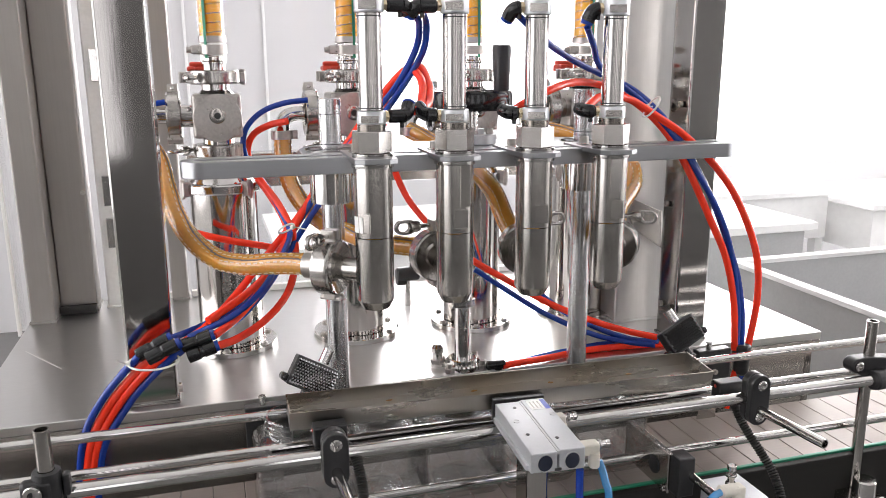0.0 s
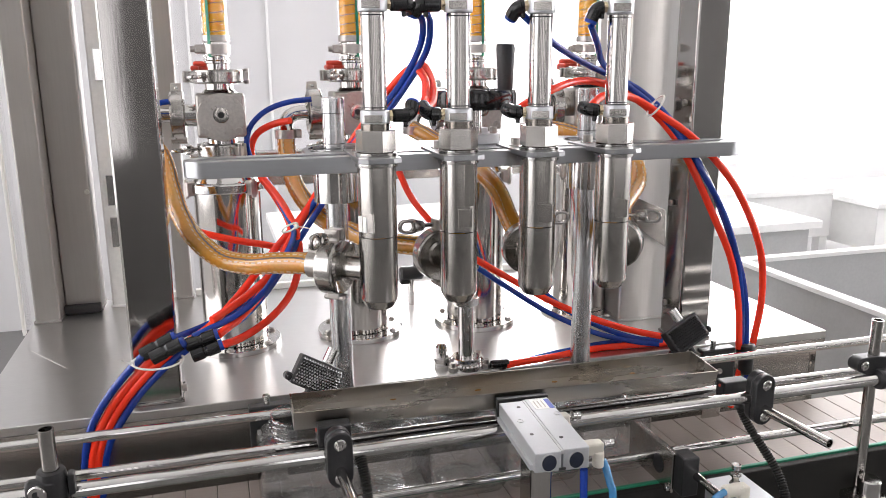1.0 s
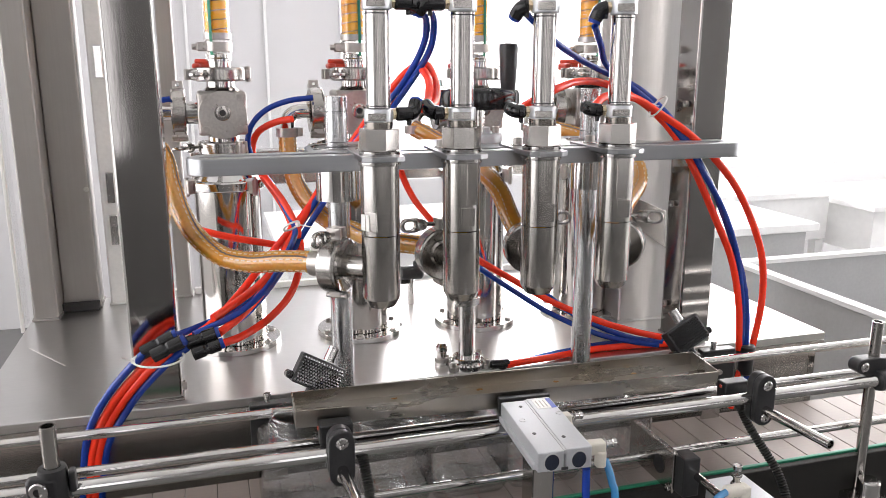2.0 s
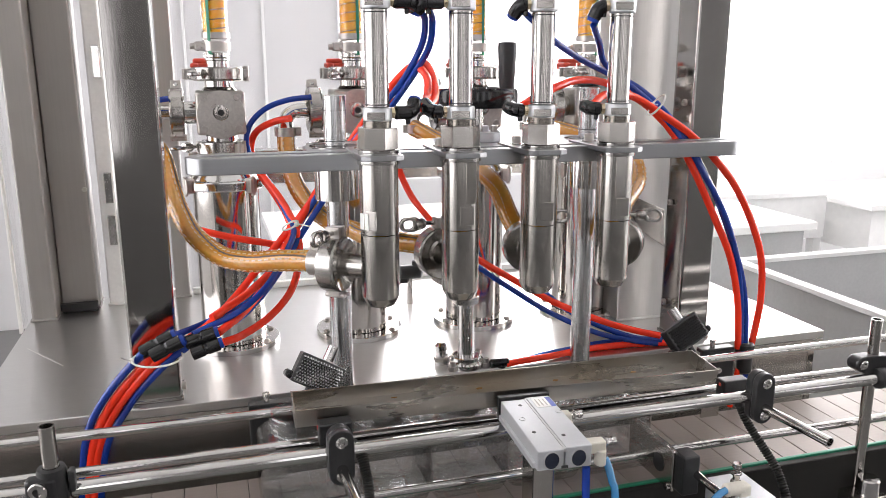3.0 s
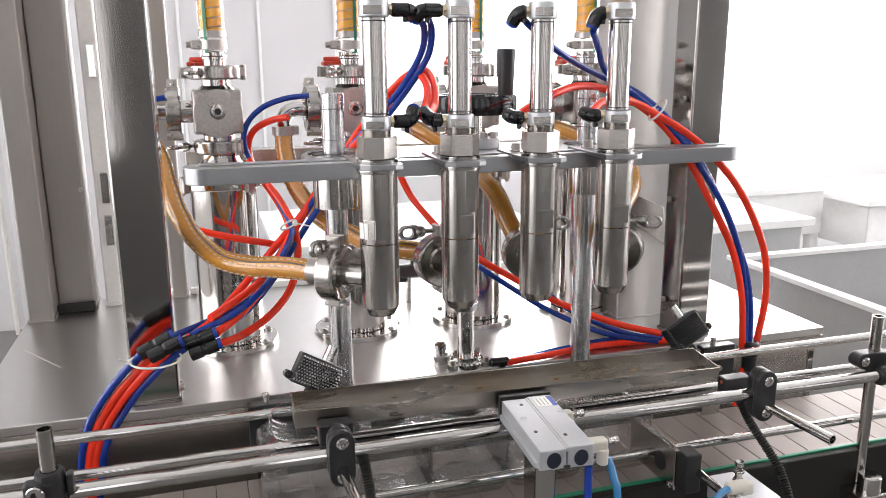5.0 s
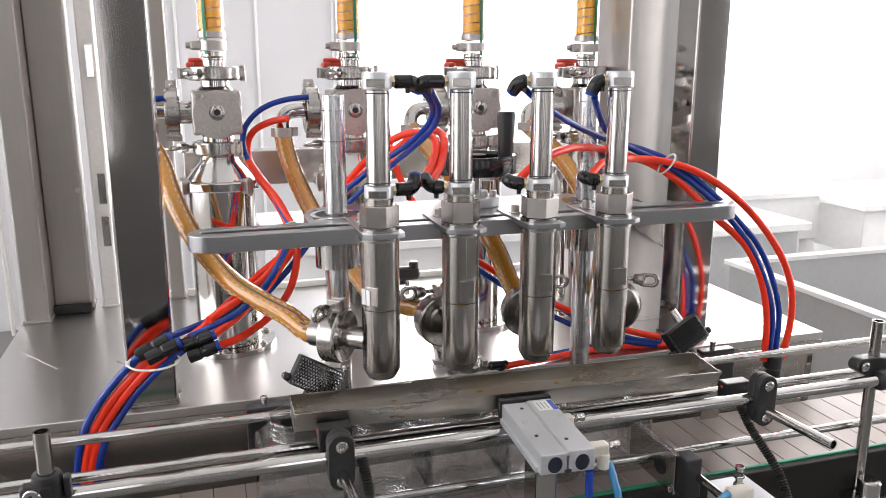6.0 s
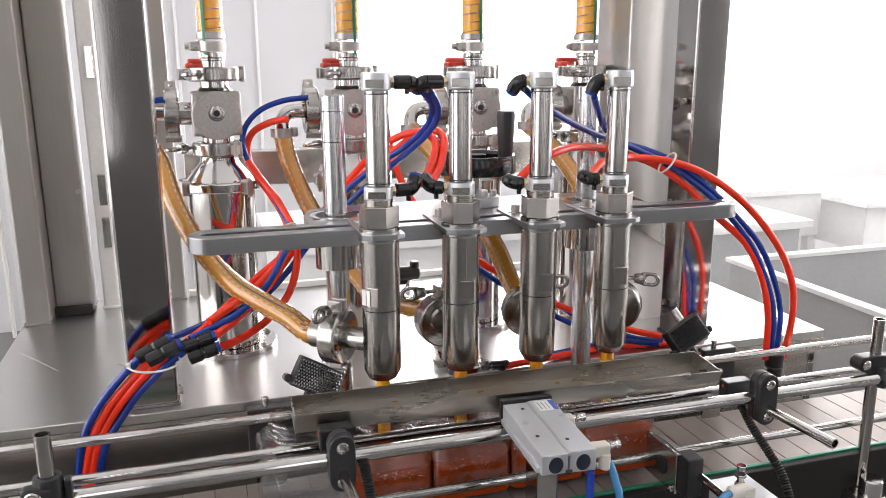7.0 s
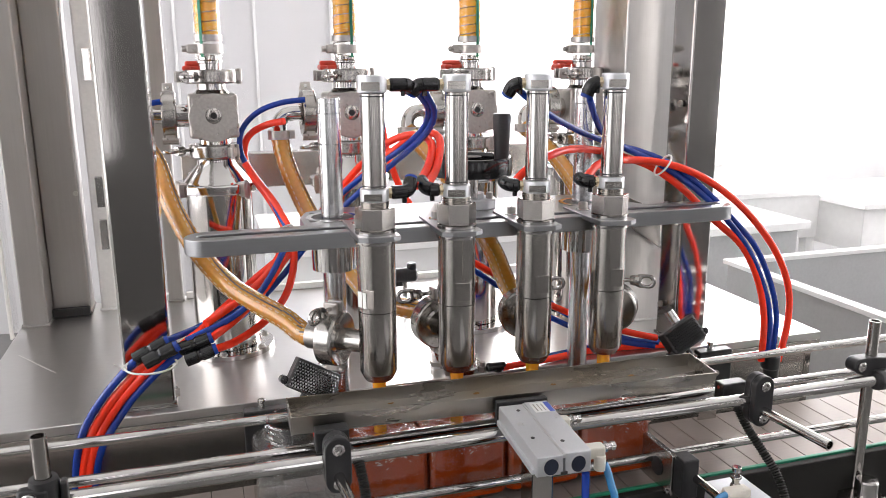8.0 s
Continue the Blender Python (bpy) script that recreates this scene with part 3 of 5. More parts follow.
        pts.append((0.0167 * math.cos(a), 0.0167 * math.sin(a), 0.408 + 0.34 * k / (turns * 12)))
    bm = bmesh.new()
    prev = None
    for q in pts:
        d = Vector((q[0], q[1], 0)).normalized()
        ring = [bm.verts.new(Vector(q) + d * u + Vector((0, 0, w))) for u, w in ((0.0006, 0), (0, 0.0006), (-0.0006, 0), (0, -0.0006))]
        if prev:
            for i in range(4):
                bm.faces.new((prev[i], prev[(i + 1) % 4], ring[(i + 1) % 4], ring[i]))
        prev = ring
    part("spiral_wire", bm, wire, wall)
    part("green_stripe", block(0.004, 0.001, 0.34, 0, RZ(-30 if first else 20) @ T(0, -0.0177, 0.578)), green_strip, wall)
    # red hand lever behind the upper clamp
    part("lever", join(block(0.032, 0.012, 0.007, 0.003, T(-0.016, 0.032, 0.400), 3), block(0.011, 0.030, 0.007, 0.003, T(-0.030, 0.02, 0.394), 3), block(0.028, 0.018, 0.010, 0.002, T(-0.018, 0.034, 0.392))), red_plastic, p, "red plastic hand lever")
    return p


PUMP_Y = 1.14
for k, x in enumerate((0.020, 0.204, 0.388, 0.570)):
    piston_pump(x, PUMP_Y, k == 0)

# ---- lift frame ----
NOZ_X = (0.1805, 0.2765, 0.3755, 0.4745)
NOZ_Y = 0.865


GUIDES = (0.152, 0.4985)
GUIDE_Y = 0.985
LIFT0 = T(0, 0, 0.277)
lift = thing("nozzle_lift", LIFT0, "slotted aluminium lift bar carrying four filling nozzles", "nozzle lift")
part("slotted_bar", slotted_bar(slot_outline(-0.026, 0.686, 0.892, 0.944), slot_outline(-0.012, 0.672, 0.9105, 0.9255), 0.019), alu_bar, lift, "machined aluminium bar with a long slot")
plate = extrude([(0.112, 0.9445), (0.575, 0.9445), (0.565, 0.965), (0.525, 1.035), (0.50, 1.055), (0.16, 1.055), (0.125, 1.035), (0.113, 1.0)], 0.014, T(0, 0, 0.0045), 0.001)
part("cross_plate", plate, alu_bar, lift, "flat aluminium cross plate")
for gx in GUIDES:
    part("bushing", join(pipe(0.0275, 0.0127, 0.046, 36, T(gx, GUIDE_Y, -0.0465)), pipe(0.0325, 0.006, 0.0012, 40, T(gx, GUIDE_Y, 0.0187))), steel_polished, lift, "steel guide bushing")
    # Flat black ring stands in for the shaded clearance hole round the rod.
    part("clearance_ring", pipe(0.0262, 0.0112, 0.0009, 40, T(gx, GUIDE_Y, 0.0187)), black_plastic, lift)
for bx in (0.123, 0.182, 0.468, 0.53):
    part("screw_hole", rod(0.0032, 0.0004, 16, T(bx, 0.965, 0.0187)), black_plastic, lift)
    part("screw_hole", rod(0.0032, 0.0004, 16, T(bx + (0.008 if bx < 0.3 else -0.008), 1.02, 0.0187)), black_plastic, lift)
hub = part("lift_hub", lathe([(0, 0), (0.026, 0), (0.027, 0.001), (0.027, 0.012), (0.026, 0.013), (0.012, 0.013), (0.011, 0.02), (0, 0.02)], 40, T(0.347, 0.998, 0.0186)), alu_light, lift, "round aluminium lift hub")
for k in range(3):
    part("bolt", socket_bolt(0.0048, 0.008, T(0.347 + 0.019 * math.cos(2.1 * k - 0.6), 0.998 + 0.019 * math.sin(2.1 * k - 0.6), 0.0316)), steel_cast, hub)
part("lift_rod", rod(0.0118, 0.36, 28, T(0.341, 1.037, -0.36)), steel_polished, lift, "bright steel lift rod")
part("lock_nut", hexnut(0.033, 0.012, T(0.341, 1.037, -0.217)), steel_polished, lift)
movers.append((lift, [(t, T(0, 0, -DROP * s) @ LIFT0) for t, s in LIFT]))

for gx, top in zip(GUIDES, (0.3585, 0.3645)):
    g = thing("guide_rod", T(gx, GUIDE_Y, 0), "upright satin steel guide rod on the deck", "guide rod", "guide rods")
    part("shaft", rod(0.0139, top - DECK_Z, 32, T(0, 0, DECK_Z)), guide_steel, g)
    part("collar_line", pipe(0.01405, 0.001, 0.0008, 32, T(0, 0, top - 0.019)), black_plastic, g)
    part("collar_line", pipe(0.01405, 0.001, 0.0008, 32, T(0, 0, top - 0.056)), black_plastic, g)

boss = on_deck(thing("lift_boss", T(0.3143, 0.956, 0), "round steel boss with nuts round the lift rod", "boss"))
part("body", lathe([(0.0112, 0), (0.026, 0), (0.026, 0.006), (0.0245, 0.008), (0.02, 0.008), (0.0195, 0.013), (0.0185, 0.014), (0.0112, 0.014)], 40), steel_polished, boss)
for k in range(4):
    a = math.pi / 4 + k * math.pi / 2
    part("nut", join(hexnut(0.011, 0.007, T(0.033 * math.cos(a), 0.024 * math.sin(a), 0.0)), rod(0.0038, 0.013, 14, T(0.033 * math.cos(a), 0.024 * math.sin(a), 0))), steel_cast, boss)
tap = on_deck(thing("drain_fitting", T(0.2835, 0.969, 0), "small polished steel fitting on the deck", "fitting"))
part("body", lathe([(0, 0), (0.009, 0), (0.009, 0.008), (0.007, 0.01), (0.007, 0.018), (0.0085, 0.02), (0.0085, 0.026), (0.004, 0.031), (0, 0.031)], 24), steel_polished, tap)
part("nut", hexnut(0.018, 0.006, T(0, 0, 0.004)), steel_cast, tap)

# ---- filling nozzles ----


def elbow_fitting(parent, z, way, mat_tube, flip, drop, cut=0.0):
    """A black push-in elbow with a brass thread; way: its heading in degrees."""
    m = RZ(way) @ T(0, 0, z)
    part("brass_thread", hexnut(0.012, 0.005, m @ T(0.0145, 0, 0) @ RY(90)), brass, parent)
    e = part("elbow_fitting", join(
        rod(0.0078, 0.020 - cut, 20, m @ T(0.0195, 0, 0) @ RY(90), 0.002),
        sweep([m @ Vector((0.036 - cut, 0, 0)), m @ Vector((0.043 - cut, flip * 0.004, drop * 0.003)), m @ Vector((0.048 - cut, flip * 0.012, drop * 0.012))], 0.0082, 10, 18),
        rod(0.0028, 0.012, 12, m @ T(0.036 - cut, 0, -0.013))), black_gloss, parent, "black push-in elbow fitting")
    part("release_ring", pipe(0.0074, 0.003, 0.005, 18, toward(m @ Vector((0.0475 - cut, flip * 0.011, drop * 0.011)), m @ Vector((0.0505 - cut, flip * 0.017, drop * 0.018)))), mat_tube, e)


def nozzle(k, port):
    n = thing("filling_nozzle", ID, "turned steel filling nozzle with an air cylinder on top", "nozzle", "filling nozzles")
    part("tip", lathe([(0.0105, 0.003), (0.0105, 0), (0.0158, 0.0), (0.0165, 0.0007), (0.0215, 0.010), (0.0218, 0.0115), (0.0218, 0.084), (0.0205, 0.0843)], 48), steel_turned, n, "lower sleeve with a tapered mouth")
    part("sleeve", lathe([(0.0205, 0.0847), (0.0218, 0.085), (0.0218, 0.164), (0.0205, 0.1643)], 48), steel_turned, n)
    part("flat", block(0.016, 0.003, 0.022, 0.0005, RZ(-8 if k else -52) @ T(0.004, -0.0208, 0.102)), steel_turned, n, "milled spanner flat")
    if k in (1, 3):
        part("keyway", block(0.0135, 0.0022, 0.048, 0.0004, RZ(16 if k == 1 else -6) @ T(0.0, -0.0212, 0.1395)), steel_turned, n, "milled flat above the spanner flat")
    if k == 0:
        part("sticker", extrude([(-0.007, -0.009), (0.007, -0.009), (0.007, 0.009), (-0.007, 0.009)], 0.0006, RZ(-62) @ T(0, -0.0218, 0.1) @ RX(90)), label_white, n, "small white paper sticker")
    part("ring", lathe([(0.017, 0.163), (0.0238, 0.1635), (0.024, 0.165), (0.024, 0.1675), (0.017, 0.168)], 48), steel_polished, n)
    b = part("bracket_plate", extrude([(-0.024, -0.022), (-0.014, -0.0285), (0.014, -0.0285), (0.024, -0.022), (0.024, 0.03), (0.022, 0.085), (-0.022, 0.085), (-0.024, 0.03)], 0.006, T(0, 0, 0.1685), 0.0008), alu_bar, n, "flat aluminium bracket plate")
    part("washer", rod(0.0095, 0.0015, 24, T(-0.008, 0.055, 0.1745)), steel_polished, b)
    part("bolt", socket_bolt(0.006, 0.009, T(-0.008, 0.055, 0.1755)), steel_cast, b)
    part("flange_ring", lathe([(0.016, 0.1746), (0.0228, 0.1746), (0.023, 0.1755), (0.023, 0.179), (0.016, 0.1795)], 48), steel_polished, n)
    part("hex_body", hexnut(0.039, 0.024, RZ((8, 20, -4, 12)[k]) @ T(0, 0, 0.1795)), steel_brushed, n, "large brushed hexagon nut")
    part("thread", lathe([(0.016, 0.2035)] + [(0.0165 if i % 2 else 0.0155, 0.204 + 0.0009 * i) for i in range(8)] + [(0.0155, 0.2115)], 36), steel_turned, n)
    a = part("air_cylinder", lathe([(0.0125, 0.2255), (0.0132, 0.226), (0.0132, 0.328), (0.0125, 0.3285)], 40), steel_barrel, n, "slim steel air cylinder")
    part("end_cap", lathe([(0.013, 0.2105), (0.0158, 0.211), (0.0162, 0.2125), (0.0162, 0.2225), (0.0158, 0.2245), (0.013, 0.2253)], 40), alu_light, a, "satin aluminium end cap")
    part("end_cap", lathe([(0.013, 0.3285), (0.0158, 0.329), (0.0162, 0.3305), (0.0162, 0.3455), (0.0155, 0.3475), (0.0, 0.3475)], 40), alu_light, a, "satin aluminium end cap")
    part("o_ring", pipe(0.0138, 0.001, 0.0012, 36, T(0, 0, 0.2275)), black_plastic, a)
    part("o_ring", pipe(0.0138, 0.001, 0.0012, 36, T(0, 0, 0.3245)), black_plastic, a)
    part("cap_flat", block(0.02, 0.002, 0.008, 0.0004, RZ(-18) @ T(0, -0.0158, 0.2165)), steel_turned, a)
    part("cap_flat", block(0.02, 0.002, 0.009, 0.0004, RZ(-18) @ T(0, -0.0158, 0.336)), steel_turned, a)
    # side port and clamp; port is its heading in degrees
    m = RZ(port) @ T(0, 0, 0.043) @ RY(90)
    part("side_port", lathe([(0.0135, 0.018), (0.0135, 0.046), (0.0145, 0.05), (0.0185, 0.0535), (0.0185, 0.0555)], 36, m), steel_turned, n, "polished steel side port")
    tri_clamp(n, m @ T(0, 0, 0.0575), 0.0330, 90, "port_clamp", 0.02, -1 if k < 2 else 1)
    part("ferrule", lathe([(0.0255, 0.0595), (0.0255, 0.063), (0.013, 0.068), (0.012, 0.092)], 36, m), steel_polished, n)
    part("hose_band", join(pipe(0.0165, 0.002, 0.013, 32, m @ T(0, 0, 0.077)), block(0.011, 0.012, 0.014, 0.0015, m @ T(-0.018, 0, 0.083))), steel_cast, n, "steel worm drive hose band")
    lowered(n, T(NOZ_X[k], NOZ_Y, 0.124))
    return n


PORTS = (142, 97, 79, 52)
nozzles = [nozzle(k, PORTS[k]) for k in range(4)]
# upper and lower air fittings, heading and bend of each
elbow_fitting(nozzles[0], 0.337, 8, tube_blue, 0.7, -0.4)
elbow_fitting(nozzles[0], 0.2185, 8, tube_blue, 0.8, 0.9)
elbow_fitting(nozzles[1], 0.337, 172, tube_blue, -0.6, -0.6)
elbow_fitting(nozzles[1], 0.2185, 164, black_plastic, -1.3, 0.6, 0.008)
elbow_fitting(nozzles[2], 0.337, 165, tube_blue, -0.7, -0.9, 0.015)
elbow_fitting(nozzles[2], 0.2185, 160, black_plastic, -0.6, 0.2, 0.011)
elbow_fitting(nozzles[3], 0.337, 165, tube_blue, -0.1, -1.2, 0.015)
elbow_fitting(nozzles[3], 0.2185, 160, black_plastic, -0.6, 0.2, 0.011)

# ---- hoses that follow the nozzles ----


def port_end(k, d):
    """A place d along the nozzle's side port, raised."""
    a = radians(PORTS[k])
    return (NOZ_X[k] + d * math.cos(a), NOZ_Y + d * math.sin(a), 0.124 + 0.043)


def hose_ends(k, rest_a, rest_b):
    p, q = Vector(port_end(k, 0.078)), Vector(port_end(k, 0.098))
    dz = Vector((0, 0, DROP))
    return between([p, q] + rest_a, 0, 1), between([p - dz, q - dz] + rest_b, 0, 1)


HOSES = [
    ([(0.072, 0.945, 0.165), (0.039, 0.97, 0.160), (0.006, 1.0, 0.163), (-0.023, 1.03, 0.184), (-0.040, 1.05, 0.213), (-0.050, 1.07, 0.246), (-0.0585, 1.10, 0.28), (-0.0775, 1.127, 0.305)],
     [(0.082, 0.945, 0.098), (0.052, 0.97, 0.113), (0.021, 1.0, 0.131), (-0.007, 1.03, 0.161), (-0.028, 1.05, 0.197), (-0.044, 1.07, 0.236), (-0.0565, 1.10, 0.277), (-0.0775, 1.127, 0.305)]),
    ([(0.205, 1.0, 0.172), (0.180, 1.03, 0.178), (0.152, 1.06, 0.188), (0.128, 1.09, 0.208), (0.112, 1.115, 0.238), (0.106, 1.127, 0.275), (0.1055, 1.128, 0.305)],
     [(0.208, 1.0, 0.094), (0.188, 1.03, 0.116), (0.166, 1.06, 0.146), (0.147, 1.09, 0.178), (0.128, 1.115, 0.22), (0.112, 1.127, 0.268), (0.1055, 1.128, 0.305)]),
    ([(0.384, 0.985, 0.196), (0.375, 1.01, 0.231), (0.358, 1.04, 0.257), (0.337, 1.075, 0.278), (0.313, 1.11, 0.292), (0.2895, 1.127, 0.305)],
     [(0.385, 0.985, 0.112), (0.376, 1.01, 0.148), (0.360, 1.04, 0.185), (0.343, 1.075, 0.229), (0.318, 1.11, 0.268), (0.2895, 1.127, 0.305)]),
    ([(0.550, 0.975, 0.20), (0.586, 1.0, 0.232), (0.590, 1.03, 0.262), (0.545, 1.06, 0.284), (0.515, 1.10, 0.298), (0.4715, 1.127, 0.305)],
     [(0.533, 0.975, 0.122), (0.540, 1.0, 0.158), (0.533, 1.03, 0.19), (0.522, 1.06, 0.228), (0.503, 1.10, 0.27), (0.4715, 1.127, 0.305)]),
]
for k, (ra, rb) in enumerate(HOSES):
    a, b = hose_ends(k, ra, rb)
    flexible("braided_hose", a, b, 0.0135, amber_hose, 42, "amber braided hose from pump valve to nozzle", "hose", "product hoses", True)

# ---- air tubes ----
R = 0.0042
HANGING = 0.62   # share of the deck's scaling from the eye, hanging tubes
BUNDLE = 0.75   # share of the deck's scaling from the eye, bundle
flexible("air_tube",
         between([(-0.053, 0.905, 0.095), (-0.018, 0.910, 0.105), (0.021, 0.930, 0.116), (0.057, 0.950, 0.146), (0.088, 0.970, 0.182), (0.117, 1.000, 0.214), (0.161, 1.020, 0.272), (0.203, 1.000, 0.330), (0.231, 0.960, 0.373), (0.246, 0.920, 0.416), (0.245, 0.900, 0.444), (0.232, 0.885, 0.456)], BUNDLE, 0.0, 0.9),
         between([(-0.053, 0.905, 0.097), (-0.016, 0.910, 0.108), (0.023, 0.930, 0.119), (0.055, 0.950, 0.141), (0.085, 0.970, 0.162), (0.114, 1.000, 0.190), (0.162, 1.020, 0.227), (0.204, 1.000, 0.265), (0.235, 0.960, 0.295), (0.253, 0.920, 0.323), (0.254, 0.900, 0.347), (0.236, 0.885, 0.368)], BUNDLE, 0.0, 0.9),
         R, tube_blue, 58, "dark blue plastic air tube looping to a nozzle", "tube", "air tubes of the first nozzles")
flexible("air_tube",
         between([(-0.045, 0.900, 0.086), (-0.010, 0.905, 0.094), (0.027, 0.920, 0.108), (0.062, 0.940, 0.138), (0.093, 0.960, 0.177), (0.122, 0.990, 0.209), (0.168, 1.010, 0.265), (0.210, 0.990, 0.324), (0.237, 0.950, 0.373), (0.252, 0.910, 0.413), (0.254, 0.900, 0.444), (0.246, 0.885, 0.456)], BUNDLE, 0.0, 0.9),
         between([(-0.044, 0.900, 0.088), (-0.007, 0.905, 0.098), (0.029, 0.920, 0.111), (0.062, 0.940, 0.131), (0.094, 0.960, 0.157), (0.123, 0.990, 0.180), (0.169, 1.010, 0.217), (0.210, 0.990, 0.257), (0.237, 0.950, 0.290), (0.254, 0.910, 0.319), (0.261, 0.900, 0.343), (0.246, 0.885, 0.367)], BUNDLE, 0.0, 0.9),
         R, tube_blue, 58, "dark blue plastic air tube looping to a nozzle", "tube", "air tubes of the first nozzles")
flexible("air_tube",
         between([(-0.035, 0.908, 0.090), (-0.012, 0.910, 0.104), (0.018, 0.930, 0.127), (0.047, 0.950, 0.154), (0.077, 0.970, 0.183), (0.113, 1.000, 0.215), (0.155, 1.030, 0.263), (0.192, 1.020, 0.318), (0.221, 0.980, 0.366), (0.243, 0.950, 0.393), (0.252, 0.920, 0.381), (0.247, 0.900, 0.358), (0.236, 0.885, 0.347)], BUNDLE, 0.0, 0.9),
         between([(-0.035, 0.908, 0.090), (-0.013, 0.910, 0.106), (0.021, 0.930, 0.129), (0.052, 0.950, 0.149), (0.082, 0.970, 0.166), (0.114, 1.000, 0.186), (0.160, 1.030, 0.226), (0.197, 1.020, 0.270), (0.226, 0.980, 0.303), (0.250, 0.950, 0.314), (0.263, 0.920, 0.306), (0.253, 0.900, 0.281), (0.235, 0.885, 0.261)], BUNDLE, 0.0, 0.9),
         0.005, tube_red, 58, "bright red plastic air tube looping to a nozzle", "tube", "air tubes of the first nozzles")
flexible("air_tube",
         between([(-0.003, 0.905, 0.094), (0.027, 0.915, 0.113), (0.059, 0.935, 0.143), (0.078, 0.950, 0.173), (0.103, 0.980, 0.204), (0.142, 1.020, 0.250), (0.188, 1.000, 0.309), (0.226, 0.970, 0.363), (0.251, 0.940, 0.397), (0.261, 0.920, 0.377), (0.256, 0.900, 0.355), (0.245, 0.885, 0.346)], BUNDLE, 0.0, 0.9),
         between([(-0.004, 0.905, 0.095), (0.028, 0.915, 0.114), (0.060, 0.935, 0.138), (0.083, 0.950, 0.164), (0.108, 0.980, 0.183), (0.147, 1.020, 0.213), (0.193, 1.000, 0.258), (0.230, 0.970, 0.294), (0.255, 0.940, 0.316), (0.273, 0.920, 0.312), (0.264, 0.900, 0.281), (0.247, 0.885, 0.261)], BUNDLE, 0.0, 0.9),
         0.005, tube_red, 58, "bright red plastic air tube looping to a nozzle", "tube", "air tubes of the first nozzles")
flexible("air_tube",
         between([(0.358, 0.878, 0.452), (0.380, 0.888, 0.438), (0.408, 0.900, 0.420), (0.458, 0.930, 0.400), (0.509, 0.950, 0.382), (0.551, 0.950, 0.364), (0.583, 0.930, 0.331), (0.613, 0.910, 0.284), (0.642, 0.900, 0.231), (0.667, 0.890, 0.170), (0.687, 0.885, 0.115), (0.700, 0.885, 0.057), (0.703, 0.885, 0.007)], 0.0, HANGING),
         between([(0.358, 0.878, 0.367), (0.382, 0.888, 0.351), (0.414, 0.900, 0.333), (0.469, 0.930, 0.311), (0.521, 0.950, 0.294), (0.568, 0.950, 0.281), (0.605, 0.930, 0.263), (0.641, 0.910, 0.232), (0.682, 0.900, 0.191), (0.715, 0.890, 0.152), (0.741, 0.885, 0.099), (0.756, 0.885, 0.048), (0.754, 0.885, -0.015)], 0.0, HANGING),
         R, tube_blue, 58, "dark blue plastic air tube looping to a nozzle", "tube", "air tubes of the last nozzles")
flexible("air_tube",
         between([(0.446, 0.880, 0.440), (0.465, 0.900, 0.420), (0.489, 0.930, 0.397), (0.527, 0.945, 0.373), (0.563, 0.940, 0.346), (0.596, 0.920, 0.306), (0.625, 0.900, 0.255), (0.654, 0.890, 0.202), (0.676, 0.885, 0.143), (0.691, 0.885, 0.074), (0.696, 0.885, 0.008)], 0.0, HANGING),
         between([(0.450, 0.880, 0.355), (0.469, 0.900, 0.332), (0.499, 0.930, 0.308), (0.540, 0.945, 0.287), (0.585, 0.940, 0.267), (0.621, 0.920, 0.241), (0.654, 0.900, 0.208), (0.695, 0.890, 0.161), (0.724, 0.885, 0.108), (0.745, 0.885, 0.049), (0.745, 0.885, -0.014)], 0.0, HANGING),
         R, tube_blue, 58, "dark blue plastic air tube looping to a nozzle", "tube", "air tubes of the last nozzles")
flexible("air_tube",
         between([(0.352, 0.880, 0.344), (0.378, 0.890, 0.356), (0.410, 0.900, 0.368), (0.451, 0.930, 0.375), (0.498, 0.960, 0.373), (0.536, 0.960, 0.360), (0.564, 0.940, 0.338), (0.592, 0.920, 0.302), (0.613, 0.900, 0.255), (0.641, 0.890, 0.195), (0.667, 0.885, 0.140), (0.685, 0.885, 0.075), (0.692, 0.885, 0.008)], 0.0, HANGING),
         between([(0.352, 0.880, 0.259), (0.378, 0.890, 0.276), (0.412, 0.900, 0.289), (0.454, 0.930, 0.291), (0.502, 0.960, 0.285), (0.540, 0.960, 0.276), (0.576, 0.940, 0.262), (0.613, 0.920, 0.234), (0.646, 0.900, 0.197), (0.691, 0.890, 0.157), (0.718, 0.885, 0.109), (0.735, 0.885, 0.050), (0.737, 0.885, -0.013)], 0.0, HANGING),
         0.005, tube_red, 58, "bright red plastic air tube looping to a nozzle", "tube", "air tubes of the last nozzles")
flexible("air_tube",
         between([(0.447, 0.882, 0.344), (0.480, 0.905, 0.358), (0.532, 0.930, 0.354), (0.575, 0.930, 0.331), (0.613, 0.920, 0.305), (0.648, 0.910, 0.272), (0.680, 0.900, 0.230), (0.705, 0.890, 0.176), (0.718, 0.885, 0.129), (0.722, 0.885, 0.072), (0.713, 0.885, 0.006)], 0.0, HANGING),
         between([(0.447, 0.882, 0.259), (0.482, 0.905, 0.275), (0.536, 0.930, 0.274), (0.587, 0.930, 0.268), (0.634, 0.920, 0.252), (0.678, 0.910, 0.224), (0.719, 0.900, 0.185), (0.753, 0.890, 0.137), (0.772, 0.885, 0.088), (0.776, 0.885, 0.038), (0.766, 0.885, -0.016)], 0.0, HANGING),
         0.005, tube_red, 58, "bright red plastic air tube looping to a nozzle", "tube", "air tubes of the last nozzles")


